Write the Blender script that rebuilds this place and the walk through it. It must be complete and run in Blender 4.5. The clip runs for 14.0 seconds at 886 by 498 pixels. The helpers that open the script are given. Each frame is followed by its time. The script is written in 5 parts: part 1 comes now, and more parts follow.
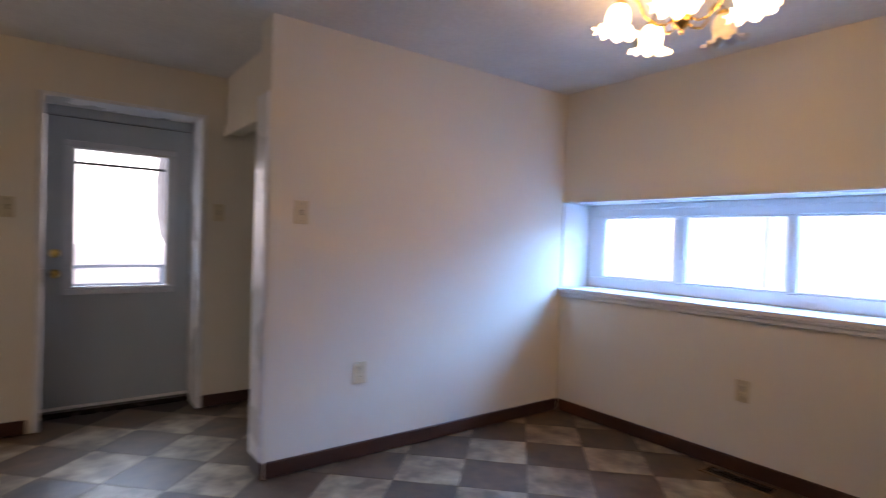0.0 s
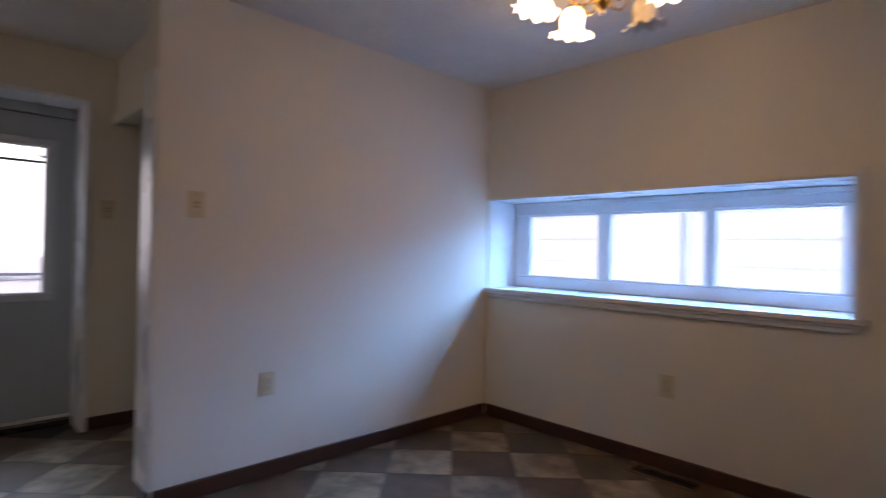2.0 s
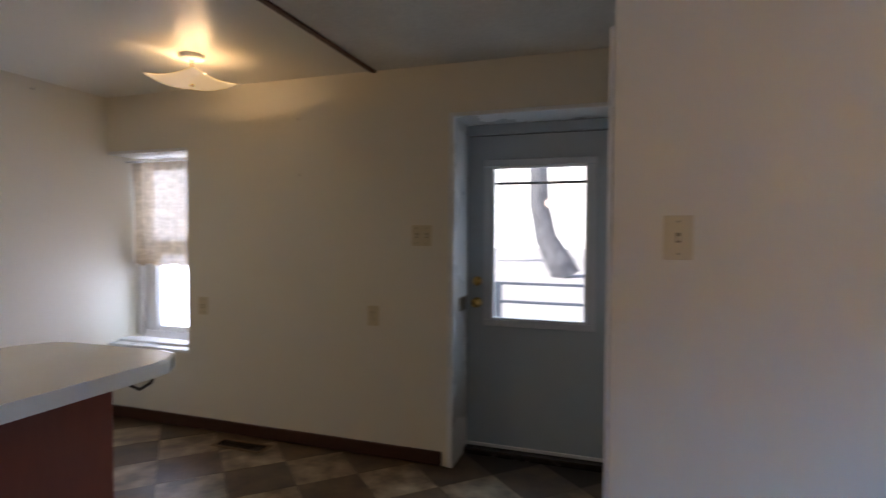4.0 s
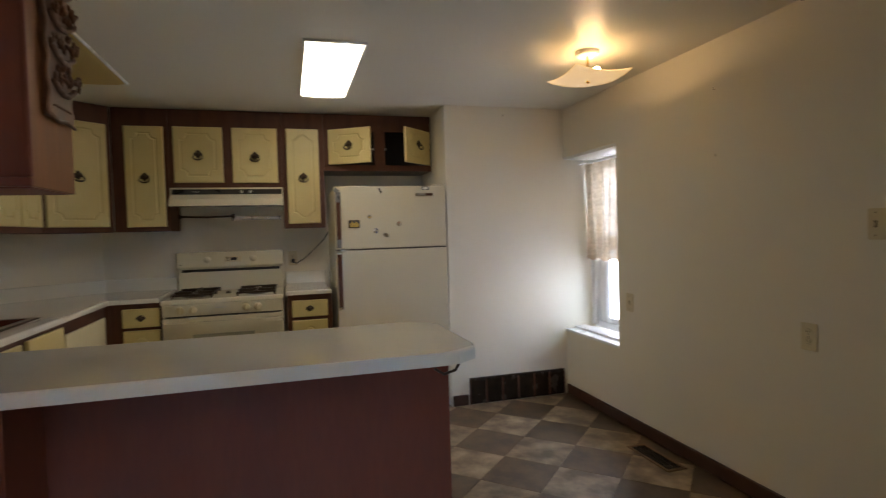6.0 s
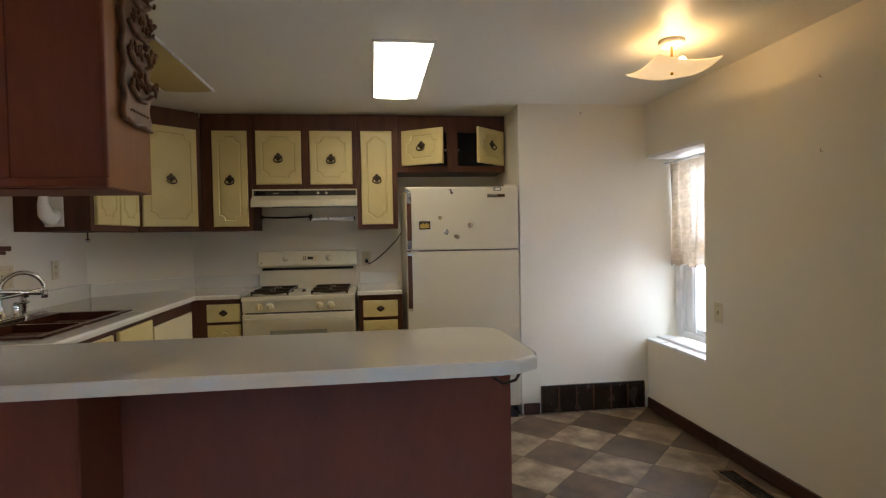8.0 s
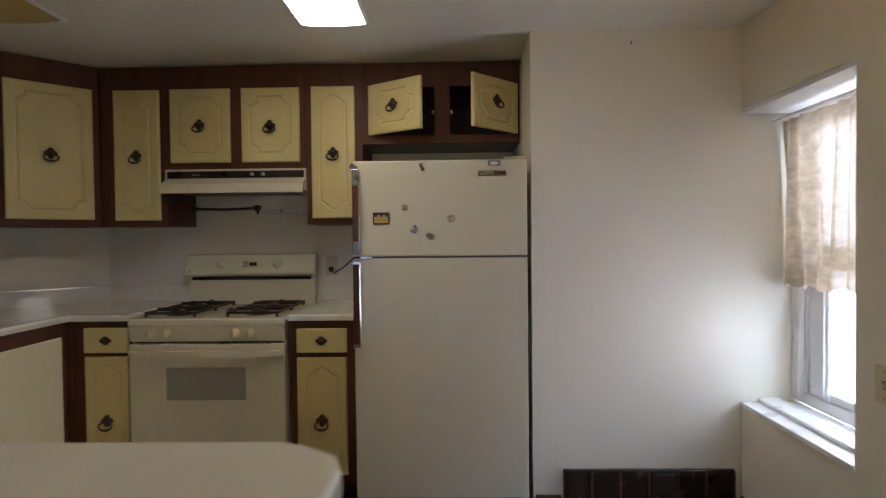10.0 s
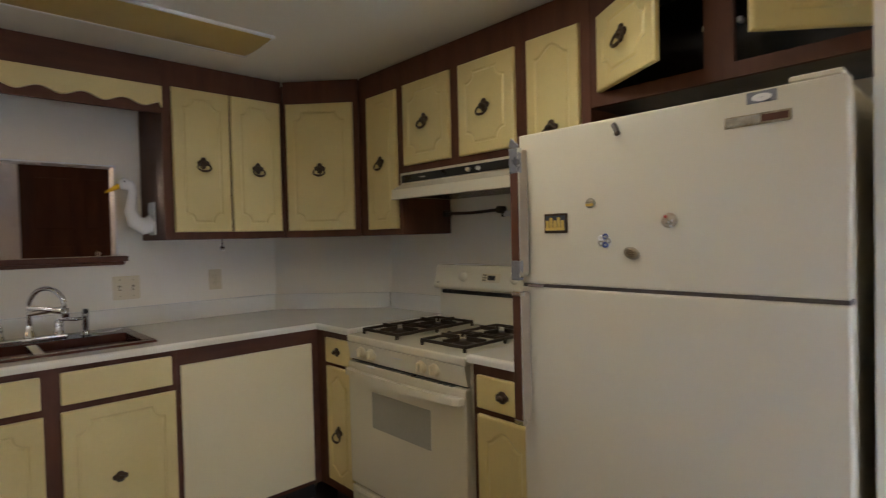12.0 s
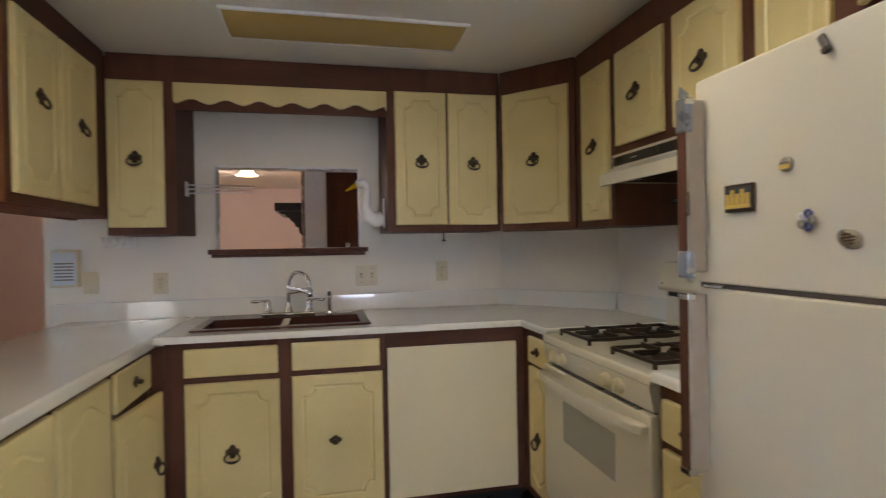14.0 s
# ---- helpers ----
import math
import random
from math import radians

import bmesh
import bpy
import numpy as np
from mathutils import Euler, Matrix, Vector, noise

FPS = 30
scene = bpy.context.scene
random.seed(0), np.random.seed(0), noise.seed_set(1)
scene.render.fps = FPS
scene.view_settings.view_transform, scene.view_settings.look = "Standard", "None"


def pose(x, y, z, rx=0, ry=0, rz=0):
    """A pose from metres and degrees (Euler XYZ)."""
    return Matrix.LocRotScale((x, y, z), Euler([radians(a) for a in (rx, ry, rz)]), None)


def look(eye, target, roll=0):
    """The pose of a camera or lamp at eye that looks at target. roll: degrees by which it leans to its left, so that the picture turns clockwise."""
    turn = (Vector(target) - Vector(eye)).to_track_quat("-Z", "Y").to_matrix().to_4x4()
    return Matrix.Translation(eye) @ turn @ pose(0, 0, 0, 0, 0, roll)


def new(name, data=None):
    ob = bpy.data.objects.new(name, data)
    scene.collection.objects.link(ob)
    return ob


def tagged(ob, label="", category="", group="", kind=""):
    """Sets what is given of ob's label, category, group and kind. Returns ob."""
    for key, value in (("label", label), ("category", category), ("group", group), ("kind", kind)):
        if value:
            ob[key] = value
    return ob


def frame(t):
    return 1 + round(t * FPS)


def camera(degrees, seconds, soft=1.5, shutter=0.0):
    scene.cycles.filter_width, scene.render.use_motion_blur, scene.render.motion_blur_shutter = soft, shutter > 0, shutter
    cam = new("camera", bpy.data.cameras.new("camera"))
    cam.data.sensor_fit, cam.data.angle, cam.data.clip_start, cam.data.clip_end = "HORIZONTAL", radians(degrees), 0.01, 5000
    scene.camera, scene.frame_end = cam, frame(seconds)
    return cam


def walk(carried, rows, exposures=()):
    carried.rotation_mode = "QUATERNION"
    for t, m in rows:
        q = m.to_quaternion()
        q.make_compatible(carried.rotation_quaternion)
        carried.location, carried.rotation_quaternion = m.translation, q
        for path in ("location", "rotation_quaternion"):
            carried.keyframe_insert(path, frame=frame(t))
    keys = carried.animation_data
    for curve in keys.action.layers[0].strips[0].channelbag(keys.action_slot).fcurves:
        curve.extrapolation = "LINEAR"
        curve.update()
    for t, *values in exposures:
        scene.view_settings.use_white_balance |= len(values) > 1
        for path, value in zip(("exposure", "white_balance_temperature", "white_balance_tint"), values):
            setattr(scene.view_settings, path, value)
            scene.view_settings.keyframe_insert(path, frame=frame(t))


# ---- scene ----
cam = camera(79.1, 14.0, soft=1.2, shutter=0.5)
PATH = [
    (0, (0.794, 1.0, 1.179), (1.992, 2.601, 1.145), 1.8),
    (0.5, (0.764, 1.044, 1.102), (2.321, 2.299, 1.124), 1.7),
    (1, (0.771, 1.013, 1.112), (2.433, 2.126, 1.136), 1.5),
    (1.5, (0.833, 0.996, 1.101), (2.494, 2.111, 1.125), 1.3),
    (2, (0.967, 1.101, 1.114), (2.356, 2.54, 1.121), 1.3),
    (2.5, (1.098, 1.25, 1.168), (2.031, 3.019, 1.136), 1.2),
    (3, (1.291, 1.482, 1.241), (1.853, 3.401, 1.22), 1.2),
    (3.5, (1.531, 1.735, 1.292), (1.522, 3.734, 1.252), 0.6),
    (4, (1.688, 2.023, 1.299), (1.045, 3.916, 1.242), 0.4),
    (4.2, (1.734, 2.116, 1.333), (0.876, 3.921, 1.254), -0.0),
    (6.5, (2.059, 2.798, 1.302), (0.091, 3.153, 1.25), -1.4),
    (7, (2.056, 2.80, 1.3035), (0.081, 3.111, 1.251), -1.3),
    (7.5, (2.053, 2.801, 1.305), (0.074, 3.083, 1.252), -1.2),
    (9.8, (0.91, 3.406, 1.285), (-1.089, 3.424, 1.245), -0.6),
    (10, (0.745, 3.515, 1.282), (-1.254, 3.471, 1.242), -0.6),
    (10.5, (0.404, 3.711, 1.28), (-1.585, 3.506, 1.238), -0.8),
    (11, (0.121, 3.888, 1.328), (-1.75, 3.184, 1.26), -1.3),
    (11.5, (-0.199, 3.972, 1.331), (-1.825, 2.808, 1.279), -1.4),
    (12, (-0.425, 4.05, 1.341), (-1.798, 2.597, 1.3), -1.4),
    (12.5, (-0.634, 4.05, 1.32), (-1.769, 2.403, 1.296), -1.0),
    (13, (-0.793, 4.036, 1.297), (-1.764, 2.288, 1.276), -1.0),
    (13.5, (-0.919, 4.057, 1.289), (-1.601, 2.177, 1.275), -0.7),
    (14, (-0.887, 4.072, 1.293), (-1.325, 2.121, 1.278), -1.0),
]
EXPOSURES = [(0.0, 0.20, 6900, 30), (0.5, 0.0, 6900, 31), (1.5, -0.20, 6900, 31), (2.0, -0.36, 6700, 28), (3.0, -0.46, 6500, 24), (3.5, -0.32, 6600, 21), (4.0, -0.20, 6700, 19),
             (6.5, 0.15, 7300, 13), (7.0, 0.29, 7300, 13), (7.5, 0.36, 7300, 13), (10.0, 0.03, 6800, 15), (10.5, 0.0, 6700, 16), (11.0, -0.10, 6700, 15), (12.0, 0.28, 6800, 14), (12.5, 0.60, 6700, 15), (14.0, 0.64, 6600, 15)]
walk(cam, [(t, look(eye, target, roll)) for t, eye, target, roll in PATH], EXPOSURES)

# ---- world, sun and lamps ----
world = bpy.data.worlds.new("sky")
scene.world = world
world.use_nodes = True
sky = world.node_tree.nodes.new("ShaderNodeTexSky")
sky.sky_type, sky.sun_disc = "NISHITA", False
sky.sun_elevation, sky.sun_rotation = radians(48), radians(232)
world.node_tree.links.new(sky.outputs[0], world.node_tree.nodes["Background"].inputs[0])
world.node_tree.nodes["Background"].inputs[1].default_value = 0.15


def lamp(name, kind, m, power, colour, size=0.1, size_y=None, spread=None):
    data = bpy.data.lights.new(name, kind)
    data.energy, data.color = power, colour
    if kind == "AREA":
        data.shape, data.size, data.size_y = "RECTANGLE", size, size_y or size
    elif kind == "SUN":
        data.angle = size
    else:
        data.shadow_soft_size = size
    ob = new(name, data)
    ob.matrix_world = m
    return ob


lamp("sun", "SUN", look((0, 0, 10), (5.6, 4.4, 2.1)), 5.0, (1.0, 0.95, 0.88), radians(0.6))
# the open sky beyond each opening, high outside the glass
lamp("dining_daylight", "AREA", look((5.25, 2.45, 2.06), (3.7, 2.52, 1.12)), 390, (0.20, 0.50, 1.0), 2.4, 1.2)
lamp("kitchen_daylight", "AREA", look((-1.62, 5.32, 1.14), (-1.62, 4.9, 1.14)), 88, (0.62, 0.75, 1.0), 1.1, 1.7)
lamp("door_daylight", "AREA", look((1.25, 6.4, 2.4), (1.22, 5.0, 1.1)), 85, (0.50, 0.76, 1.0), 1.2, 1.2)

# ---- materials ----
def material(name, colour, rough=0.6, metal=0.0, grain=0.06, scale=6.0, fine=60.0, bump=0.05, bump_scale=None,
             stretch=(1, 1, 1), tint=None, amount=0.5, coat=0.0, vary=0.0, spec=0.5, rough_vary=0.1):
    """Paint, stone, plastic or metal: a base colour with large soft stains, fine grain and relief."""
    m = bpy.data.materials.new(name)
    m.use_nodes = True
    n, link = m.node_tree.nodes, m.node_tree.links.new
    out = n["Principled BSDF"]
    tc = n.new("ShaderNodeTexCoord")
    mp = n.new("ShaderNodeMapping")
    mp.inputs["Scale"].default_value = stretch
    link(tc.outputs["Object"], mp.inputs["Vector"])
    big = n.new("ShaderNodeTexNoise")
    big.inputs["Scale"].default_value, big.inputs["Detail"].default_value = scale, 5
    small = n.new("ShaderNodeTexNoise")
    small.inputs["Scale"].default_value, small.inputs["Detail"].default_value = fine, 3
    link(mp.outputs[0], big.inputs["Vector"])
    link(mp.outputs[0], small.inputs["Vector"])
    base = (*colour, 1)
    other = (*(tint or [c * (1 - 2.5 * grain) for c in colour]), 1)
    ramp = n.new("ShaderNodeValToRGB")
    ramp.color_ramp.elements[0].position, ramp.color_ramp.elements[1].position = 0.5 - 0.5 * (1 - amount) - 0.02, 0.75
    ramp.color_ramp.elements[0].color, ramp.color_ramp.elements[1].color = other, base
    link(big.outputs["Fac"], ramp.inputs["Fac"])
    hsv = n.new("ShaderNodeHueSaturation")
    link(ramp.outputs["Color"], hsv.inputs["Color"])
    rng = n.new("ShaderNodeMapRange")
    rng.inputs["To Min"].default_value, rng.inputs["To Max"].default_value = 1 - grain, 1 + grain
    link(small.outputs["Fac"], rng.inputs["Value"])
    if vary:
        info = n.new("ShaderNodeObjectInfo")
        r2 = n.new("ShaderNodeMapRange")
        r2.inputs["To Min"].default_value, r2.inputs["To Max"].default_value = 1 - vary, 1 + vary
        link(info.outputs["Random"], r2.inputs["Value"])
        mul = n.new("ShaderNodeMath")
        mul.operation = "MULTIPLY"
        link(rng.outputs[0], mul.inputs[0])
        link(r2.outputs[0], mul.inputs[1])
        link(mul.outputs[0], hsv.inputs["Value"])
        shift = n.new("ShaderNodeVectorMath")
        shift.operation = "SCALE"
        cmb = n.new("ShaderNodeCombineXYZ")
        for k in range(3):
            link(info.outputs["Random"], cmb.inputs[k])
        link(cmb.outputs[0], shift.inputs[0])
        shift.inputs["Scale"].default_value = 40.0
        add = n.new("ShaderNodeVectorMath")
        link(mp.outputs[0], add.inputs[0])
        link(shift.outputs[0], add.inputs[1])
        link(add.outputs[0], big.inputs["Vector"])
        link(add.outputs[0], small.inputs["Vector"])
    else:
        link(rng.outputs[0], hsv.inputs["Value"])
    link(hsv.outputs["Color"], out.inputs["Base Color"])
    rr = n.new("ShaderNodeMapRange")
    rr.inputs["To Min"].default_value, rr.inputs["To Max"].default_value = max(0.02, rough - rough_vary), min(1, rough + rough_vary)
    link(big.outputs["Fac"], rr.inputs["Value"])
    link(rr.outputs[0], out.inputs["Roughness"])
    out.inputs["Metallic"].default_value = metal
    out.inputs["Coat Weight"].default_value = coat
    out.inputs["Specular IOR Level"].default_value = spec
    if bump:
        bn = n.new("ShaderNodeBump")
        bn.inputs["Strength"].default_value, bn.inputs["Distance"].default_value = bump, 0.004
        src = small
        if bump_scale:
            src = n.new("ShaderNodeTexNoise")
            src.inputs["Scale"].default_value, src.inputs["Detail"].default_value = bump_scale, 4
            link(mp.outputs[0], src.inputs["Vector"])
        link(src.outputs["Fac"], bn.inputs["Height"])
        link(bn.outputs[0], out.inputs["Normal"])
    return m


def glowing(name, colour, strength, base=(0.9, 0.88, 0.8)):
    m = bpy.data.materials.new(name)
    m.use_nodes = True
    p = m.node_tree.nodes["Principled BSDF"]
    p.inputs["Base Color"].default_value = (*base, 1)
    p.inputs["Emission Color"].default_value = (*colour, 1)
    p.inputs["Emission Strength"].default_value = strength
    p.inputs["Roughness"].default_value = 0.4
    return m


def clear_glass(name, tint=(1, 1, 1), rough=0.0):
    m = bpy.data.materials.new(name)
    m.use_nodes = True
    p = m.node_tree.nodes["Principled BSDF"]
    p.inputs["Base Color"].default_value = (*tint, 1)
    p.inputs["Transmission Weight"].default_value = 1
    p.inputs["Roughness"].default_value, p.inputs["IOR"].default_value = rough, 1.45
    return m


def cloth(name, colour, through_amount=0.5, open_amount=0.0):
    """Thin lace: scalloped bands and motifs, some light through the threads and a little between them."""
    m = bpy.data.materials.new(name)
    m.use_nodes = True
    n, link = m.node_tree.nodes, m.node_tree.links.new
    p = n["Principled BSDF"]
    tc = n.new("ShaderNodeTexCoord")
    w = n.new("ShaderNodeTexNoise")
    w.inputs["Scale"].default_value, w.inputs["Detail"].default_value = 22, 6
    link(tc.outputs["Object"], w.inputs["Vector"])
    bands = n.new("ShaderNodeTexWave")
    bands.bands_direction = "Z"
    bands.inputs["Scale"].default_value, bands.inputs["Distortion"].default_value = 9, 7.0
    bands.inputs["Detail Scale"].default_value = 3.0
    link(tc.outputs["Object"], bands.inputs["Vector"])
    both = n.new("ShaderNodeMath")
    both.operation = "MULTIPLY_ADD"
    both.inputs[1].default_value = 0.09
    link(bands.outputs["Fac"], both.inputs[0])
    link(w.outputs["Fac"], both.inputs[2])
    r = n.new("ShaderNodeValToRGB")
    r.color_ramp.elements[0].position, r.color_ramp.elements[1].position = 0.40, 0.76
    r.color_ramp.elements[0].color = (*[c * 0.80 for c in colour], 1)
    r.color_ramp.elements[1].color = (*[min(1, c * 1.15) for c in colour], 1)
    link(both.outputs[0], r.inputs["Fac"])
    link(r.outputs[0], p.inputs["Base Color"])
    p.inputs["Roughness"].default_value = 0.9
    t = n.new("ShaderNodeBsdfTranslucent")
    link(r.outputs[0], t.inputs["Color"])
    mix = n.new("ShaderNodeMixShader")
    mix.inputs[0].default_value = through_amount
    link(p.outputs[0], mix.inputs[1])
    link(t.outputs[0], mix.inputs[2])
    gap = n.new("ShaderNodeBsdfTransparent")
    mesh = n.new("ShaderNodeMixShader")
    mesh.inputs[0].default_value = open_amount
    link(mix.outputs[0], mesh.inputs[1])
    link(gap.outputs[0], mesh.inputs[2])
    link(mesh.outputs[0], n["Material Output"].inputs["Surface"])
    return m


wall_paint = material("wall_paint", (0.80, 0.745, 0.63), 0.60, grain=0.02, scale=1.2, fine=210, bump=0.16, amount=0.25)
trim_paint = material("trim_paint", (0.80, 0.80, 0.80), 0.28, grain=0.02, scale=3, fine=90, bump=0.03, amount=0.2)
smooth_ceiling = material("smooth_ceiling", (0.76, 0.73, 0.64), 0.38, grain=0.02, scale=1.0, fine=120, bump=0.04, amount=0.25)
rough_ceiling = material("rough_ceiling", (0.82, 0.80, 0.75), 0.9, grain=0.10, scale=2, fine=45, bump=1.0, bump_scale=42, amount=0.25)
pink_paint = material("pink_paint", (0.77, 0.64, 0.60), 0.7, grain=0.02, scale=2, fine=100, bump=0.05, amount=0.2)
door_paint = material("door_paint", (0.42, 0.49, 0.54), 0.35, grain=0.02, scale=2, fine=120, bump=0.02, amount=0.2)
vinyl = material("vinyl", (0.82, 0.83, 0.84), 0.35, grain=0.015, scale=5, fine=100, bump=0.02, amount=0.2)
brown_wood = material("brown_wood", (0.135, 0.050, 0.027), 0.55, grain=0.22, scale=9, fine=40, bump=0.12, stretch=(1, 1, 0.15), amount=0.5, spec=0.3)
brown_rail = material("brown_rail", (0.135, 0.050, 0.027), 0.55, grain=0.22, scale=9, fine=40, bump=0.12, stretch=(0.15, 0.15, 1), amount=0.5, spec=0.3)
red_panel = material("red_panel", (0.195, 0.048, 0.022), 0.55, grain=0.14, scale=2.2, fine=50, bump=0.06, stretch=(1, 1, 0.2), amount=0.45, spec=0.3)
pine = material("pine", (0.32, 0.115, 0.032), 0.5, grain=0.2, scale=7, fine=45, bump=0.08, stretch=(1, 1, 0.12), amount=0.5, spec=0.3)
carving = material("carving", (0.20, 0.080, 0.030), 0.5, grain=0.25, scale=20, fine=90, bump=0.2, amount=0.5)
yellow_paint = material("yellow_paint", (0.74, 0.62, 0.295), 0.38, grain=0.03, scale=3.0, fine=90, bump=0.05, tint=(0.64, 0.51, 0.22), amount=0.35, vary=0.03)
pale_panel = material("pale_panel", (0.76, 0.67, 0.42), 0.4, grain=0.02, scale=2.5, fine=90, bump=0.03, amount=0.25)
iron = material("iron", (0.075, 0.044, 0.025), 0.45, 0.5, grain=0.2, scale=60, fine=200, bump=0.2)
laminate = material("laminate", (0.80, 0.77, 0.69), 0.07, grain=0.035, scale=3, fine=260, bump=0.01, amount=0.25, rough_vary=0.03, coat=0.6)
enamel = material("enamel", (0.72, 0.67, 0.52), 0.22, grain=0.012, scale=3, fine=60, bump=0.01, amount=0.2, coat=0.2)
fridge_paint = material("fridge_paint", (0.64, 0.585, 0.45), 0.36, grain=0.02, scale=3, fine=320, bump=0.12, amount=0.2)
dark_plastic = material("dark_plastic", (0.018, 0.017, 0.018), 0.3, grain=0.1, scale=8, fine=90, bump=0.02)
grey_glass = material("grey_glass", (0.38, 0.37, 0.31), 0.12, grain=0.04, scale=4, fine=80, bump=0.0)
cast_iron = material("cast_iron", (0.055, 0.038, 0.025), 0.55, 0.3, grain=0.2, scale=40, fine=180, bump=0.25)
chrome = material("chrome", (0.72, 0.73, 0.75), 0.09, 1.0, grain=0.02, scale=20, fine=90, bump=0.0, rough_vary=0.04)
brushed = material("brushed", (0.62, 0.61, 0.59), 0.32, 1.0, grain=0.05, scale=20, fine=150, bump=0.02)
steel = material("steel", (0.66, 0.66, 0.68), 0.3, 0.5, grain=0.03, scale=20, fine=150, bump=0.0)
brass = material("brass", (0.78, 0.52, 0.16), 0.18, 1.0, grain=0.06, scale=14, fine=90, bump=0.02)
sink_brown = material("sink_brown", (0.085, 0.028, 0.02), 0.22, grain=0.1, scale=6, fine=120, bump=0.02)
ivory = material("ivory", (0.66, 0.57, 0.38), 0.35, grain=0.02, scale=10, fine=120, bump=0.01, amount=0.2)
ivory_dark = material("ivory_dark", (0.20, 0.16, 0.10), 0.4, grain=0.05, scale=10, fine=120, bump=0.01)
lens_yellow = material("lens_yellow", (0.52, 0.37, 0.12), 0.35, grain=0.03, scale=3, fine=200, bump=0.1, amount=0.3)
porcelain = material("porcelain", (0.84, 0.82, 0.78), 0.1, grain=0.01, scale=5, fine=60, bump=0.0, coat=0.5)
beak_yellow = material("beak_yellow", (0.75, 0.45, 0.03), 0.2, grain=0.03, scale=8, fine=60, bump=0.0)
light_tile = material("light_tile", (0.44, 0.34, 0.22), 0.42, grain=0.22, scale=7.5, fine=34, bump=0.10, tint=(0.125, 0.085, 0.050), amount=0.78, vary=0.14)
dark_tile = material("dark_tile", (0.16, 0.098, 0.056), 0.42, grain=0.22, scale=6.5, fine=34, bump=0.09, tint=(0.055, 0.032, 0.018), amount=0.74, vary=0.16)
joint = material("joint", (0.045, 0.034, 0.026), 0.7, grain=0.1, scale=6, fine=80, bump=0.05)
base_brown = material("base_brown", (0.075, 0.030, 0.018), 0.4, grain=0.15, scale=8, fine=60, bump=0.06, stretch=(0.3, 0.3, 1), amount=0.5)
register_brown = material("register_brown", (0.20, 0.12, 0.065), 0.4, 0.3, grain=0.1, scale=12, fine=80, bump=0.05)
dark_metal = material("dark_metal", (0.040, 0.026, 0.020), 0.25, 0.2, grain=0.2, scale=12, fine=80, bump=0.05)
brick_stuff = material("brick", (0.46, 0.33, 0.28), 0.85, grain=0.2, scale=14, fine=70, bump=0.4, vary=0.25)
mortar = material("mortar", (0.05, 0.04, 0.035), 0.9, grain=0.1, scale=20, fine=90, bump=0.3)
# black mantel wood, and the shade painted inside the open cabinet
black_wood_and_shade = material("black_wood_and_shade", (0.016, 0.012, 0.011), 0.35, grain=0.2, scale=10, fine=60, bump=0.06)
carpet = material("carpet", (0.36, 0.27, 0.20), 0.95, grain=0.15, scale=3, fine=240, bump=0.6)
siding = material("siding", (0.80, 0.77, 0.74), 0.7, grain=0.04, scale=1.2, fine=30, bump=0.05)
soil = material("soil", (0.90, 0.90, 0.90), 0.95, grain=0.18, scale=0.35, fine=8, bump=0.4, tint=(0.80, 0.80, 0.79), amount=0.4)
concrete = material("concrete", (0.55, 0.53, 0.50), 0.9, grain=0.1, scale=2, fine=40, bump=0.3)
bark = material("bark", (0.40, 0.42, 0.45), 0.95, grain=0.3, scale=9, fine=40, bump=0.8, stretch=(1, 1, 0.2))
leaf_green = material("leaf_green", (0.07, 0.10, 0.035), 0.8, grain=0.3, scale=2, fine=9, bump=0.3)
rail_paint = material("rail_paint", (0.62, 0.66, 0.70), 0.5, grain=0.05, scale=5, fine=50, bump=0.05)
roof_grey = material("roof_grey", (0.11, 0.10, 0.10), 0.9, grain=0.2, scale=3, fine=30, bump=0.4)
red_bits = material("red_bits", (0.45, 0.05, 0.035), 0.4, grain=0.05)
blue_bits = material("blue_bits", (0.04, 0.06, 0.20), 0.4, grain=0.05)
gold_bits = material("gold_bits", (0.62, 0.41, 0.09), 0.4, grain=0.1)
tape_grey = material("tape_grey", (0.24, 0.25, 0.27), 0.3, 0.4, grain=0.12, scale=30, fine=90, bump=0.2)
slate_bits = material("slate_bits", (0.045, 0.05, 0.07), 0.4, grain=0.08)
tarnished = material("tarnished", (0.46, 0.38, 0.24), 0.35, 0.5, grain=0.25, scale=90, fine=260, bump=0.3)
flower_tan = material("flower_tan", (0.56, 0.47, 0.35), 0.5, grain=0.25, scale=120, fine=300, bump=0.2, tint=(0.34, 0.24, 0.16), amount=0.7)
railing_grey = material("railing_grey", (0.13, 0.15, 0.18), 0.5, grain=0.08, scale=8, fine=60, bump=0.05)
handle_tan = material("handle_tan", (0.36, 0.28, 0.19), 0.4, grain=0.05, scale=10, fine=80, bump=0.02)
rail_dark = material("rail_dark", (0.06, 0.065, 0.075), 0.5, grain=0.08)
paper = material("paper", (0.78, 0.76, 0.72), 0.8, grain=0.03, scale=10, fine=90, bump=0.05)
gasket_grey = material("gasket_grey", (0.11, 0.09, 0.08), 0.5, grain=0.05, scale=10, fine=90, bump=0.02)
old_silver = material("old_silver", (0.42, 0.38, 0.30), 0.35, 0.7, grain=0.2, scale=60, fine=200, bump=0.2)
lace = cloth("lace", (0.56, 0.45, 0.32), 0.16, 0.035)
window_glass = clear_glass("window_glass")
thin_plastic = clear_glass("thin_plastic", (0.95, 0.97, 0.98), 0.15)
panel_light = glowing("panel_light", (1.0, 0.95, 0.80), 7.6)
shade_lit = glowing("shade_lit", (1.0, 0.70, 0.34), 10.5)
shade_warm = glowing("shade_warm", (1.0, 0.66, 0.28), 0.55)
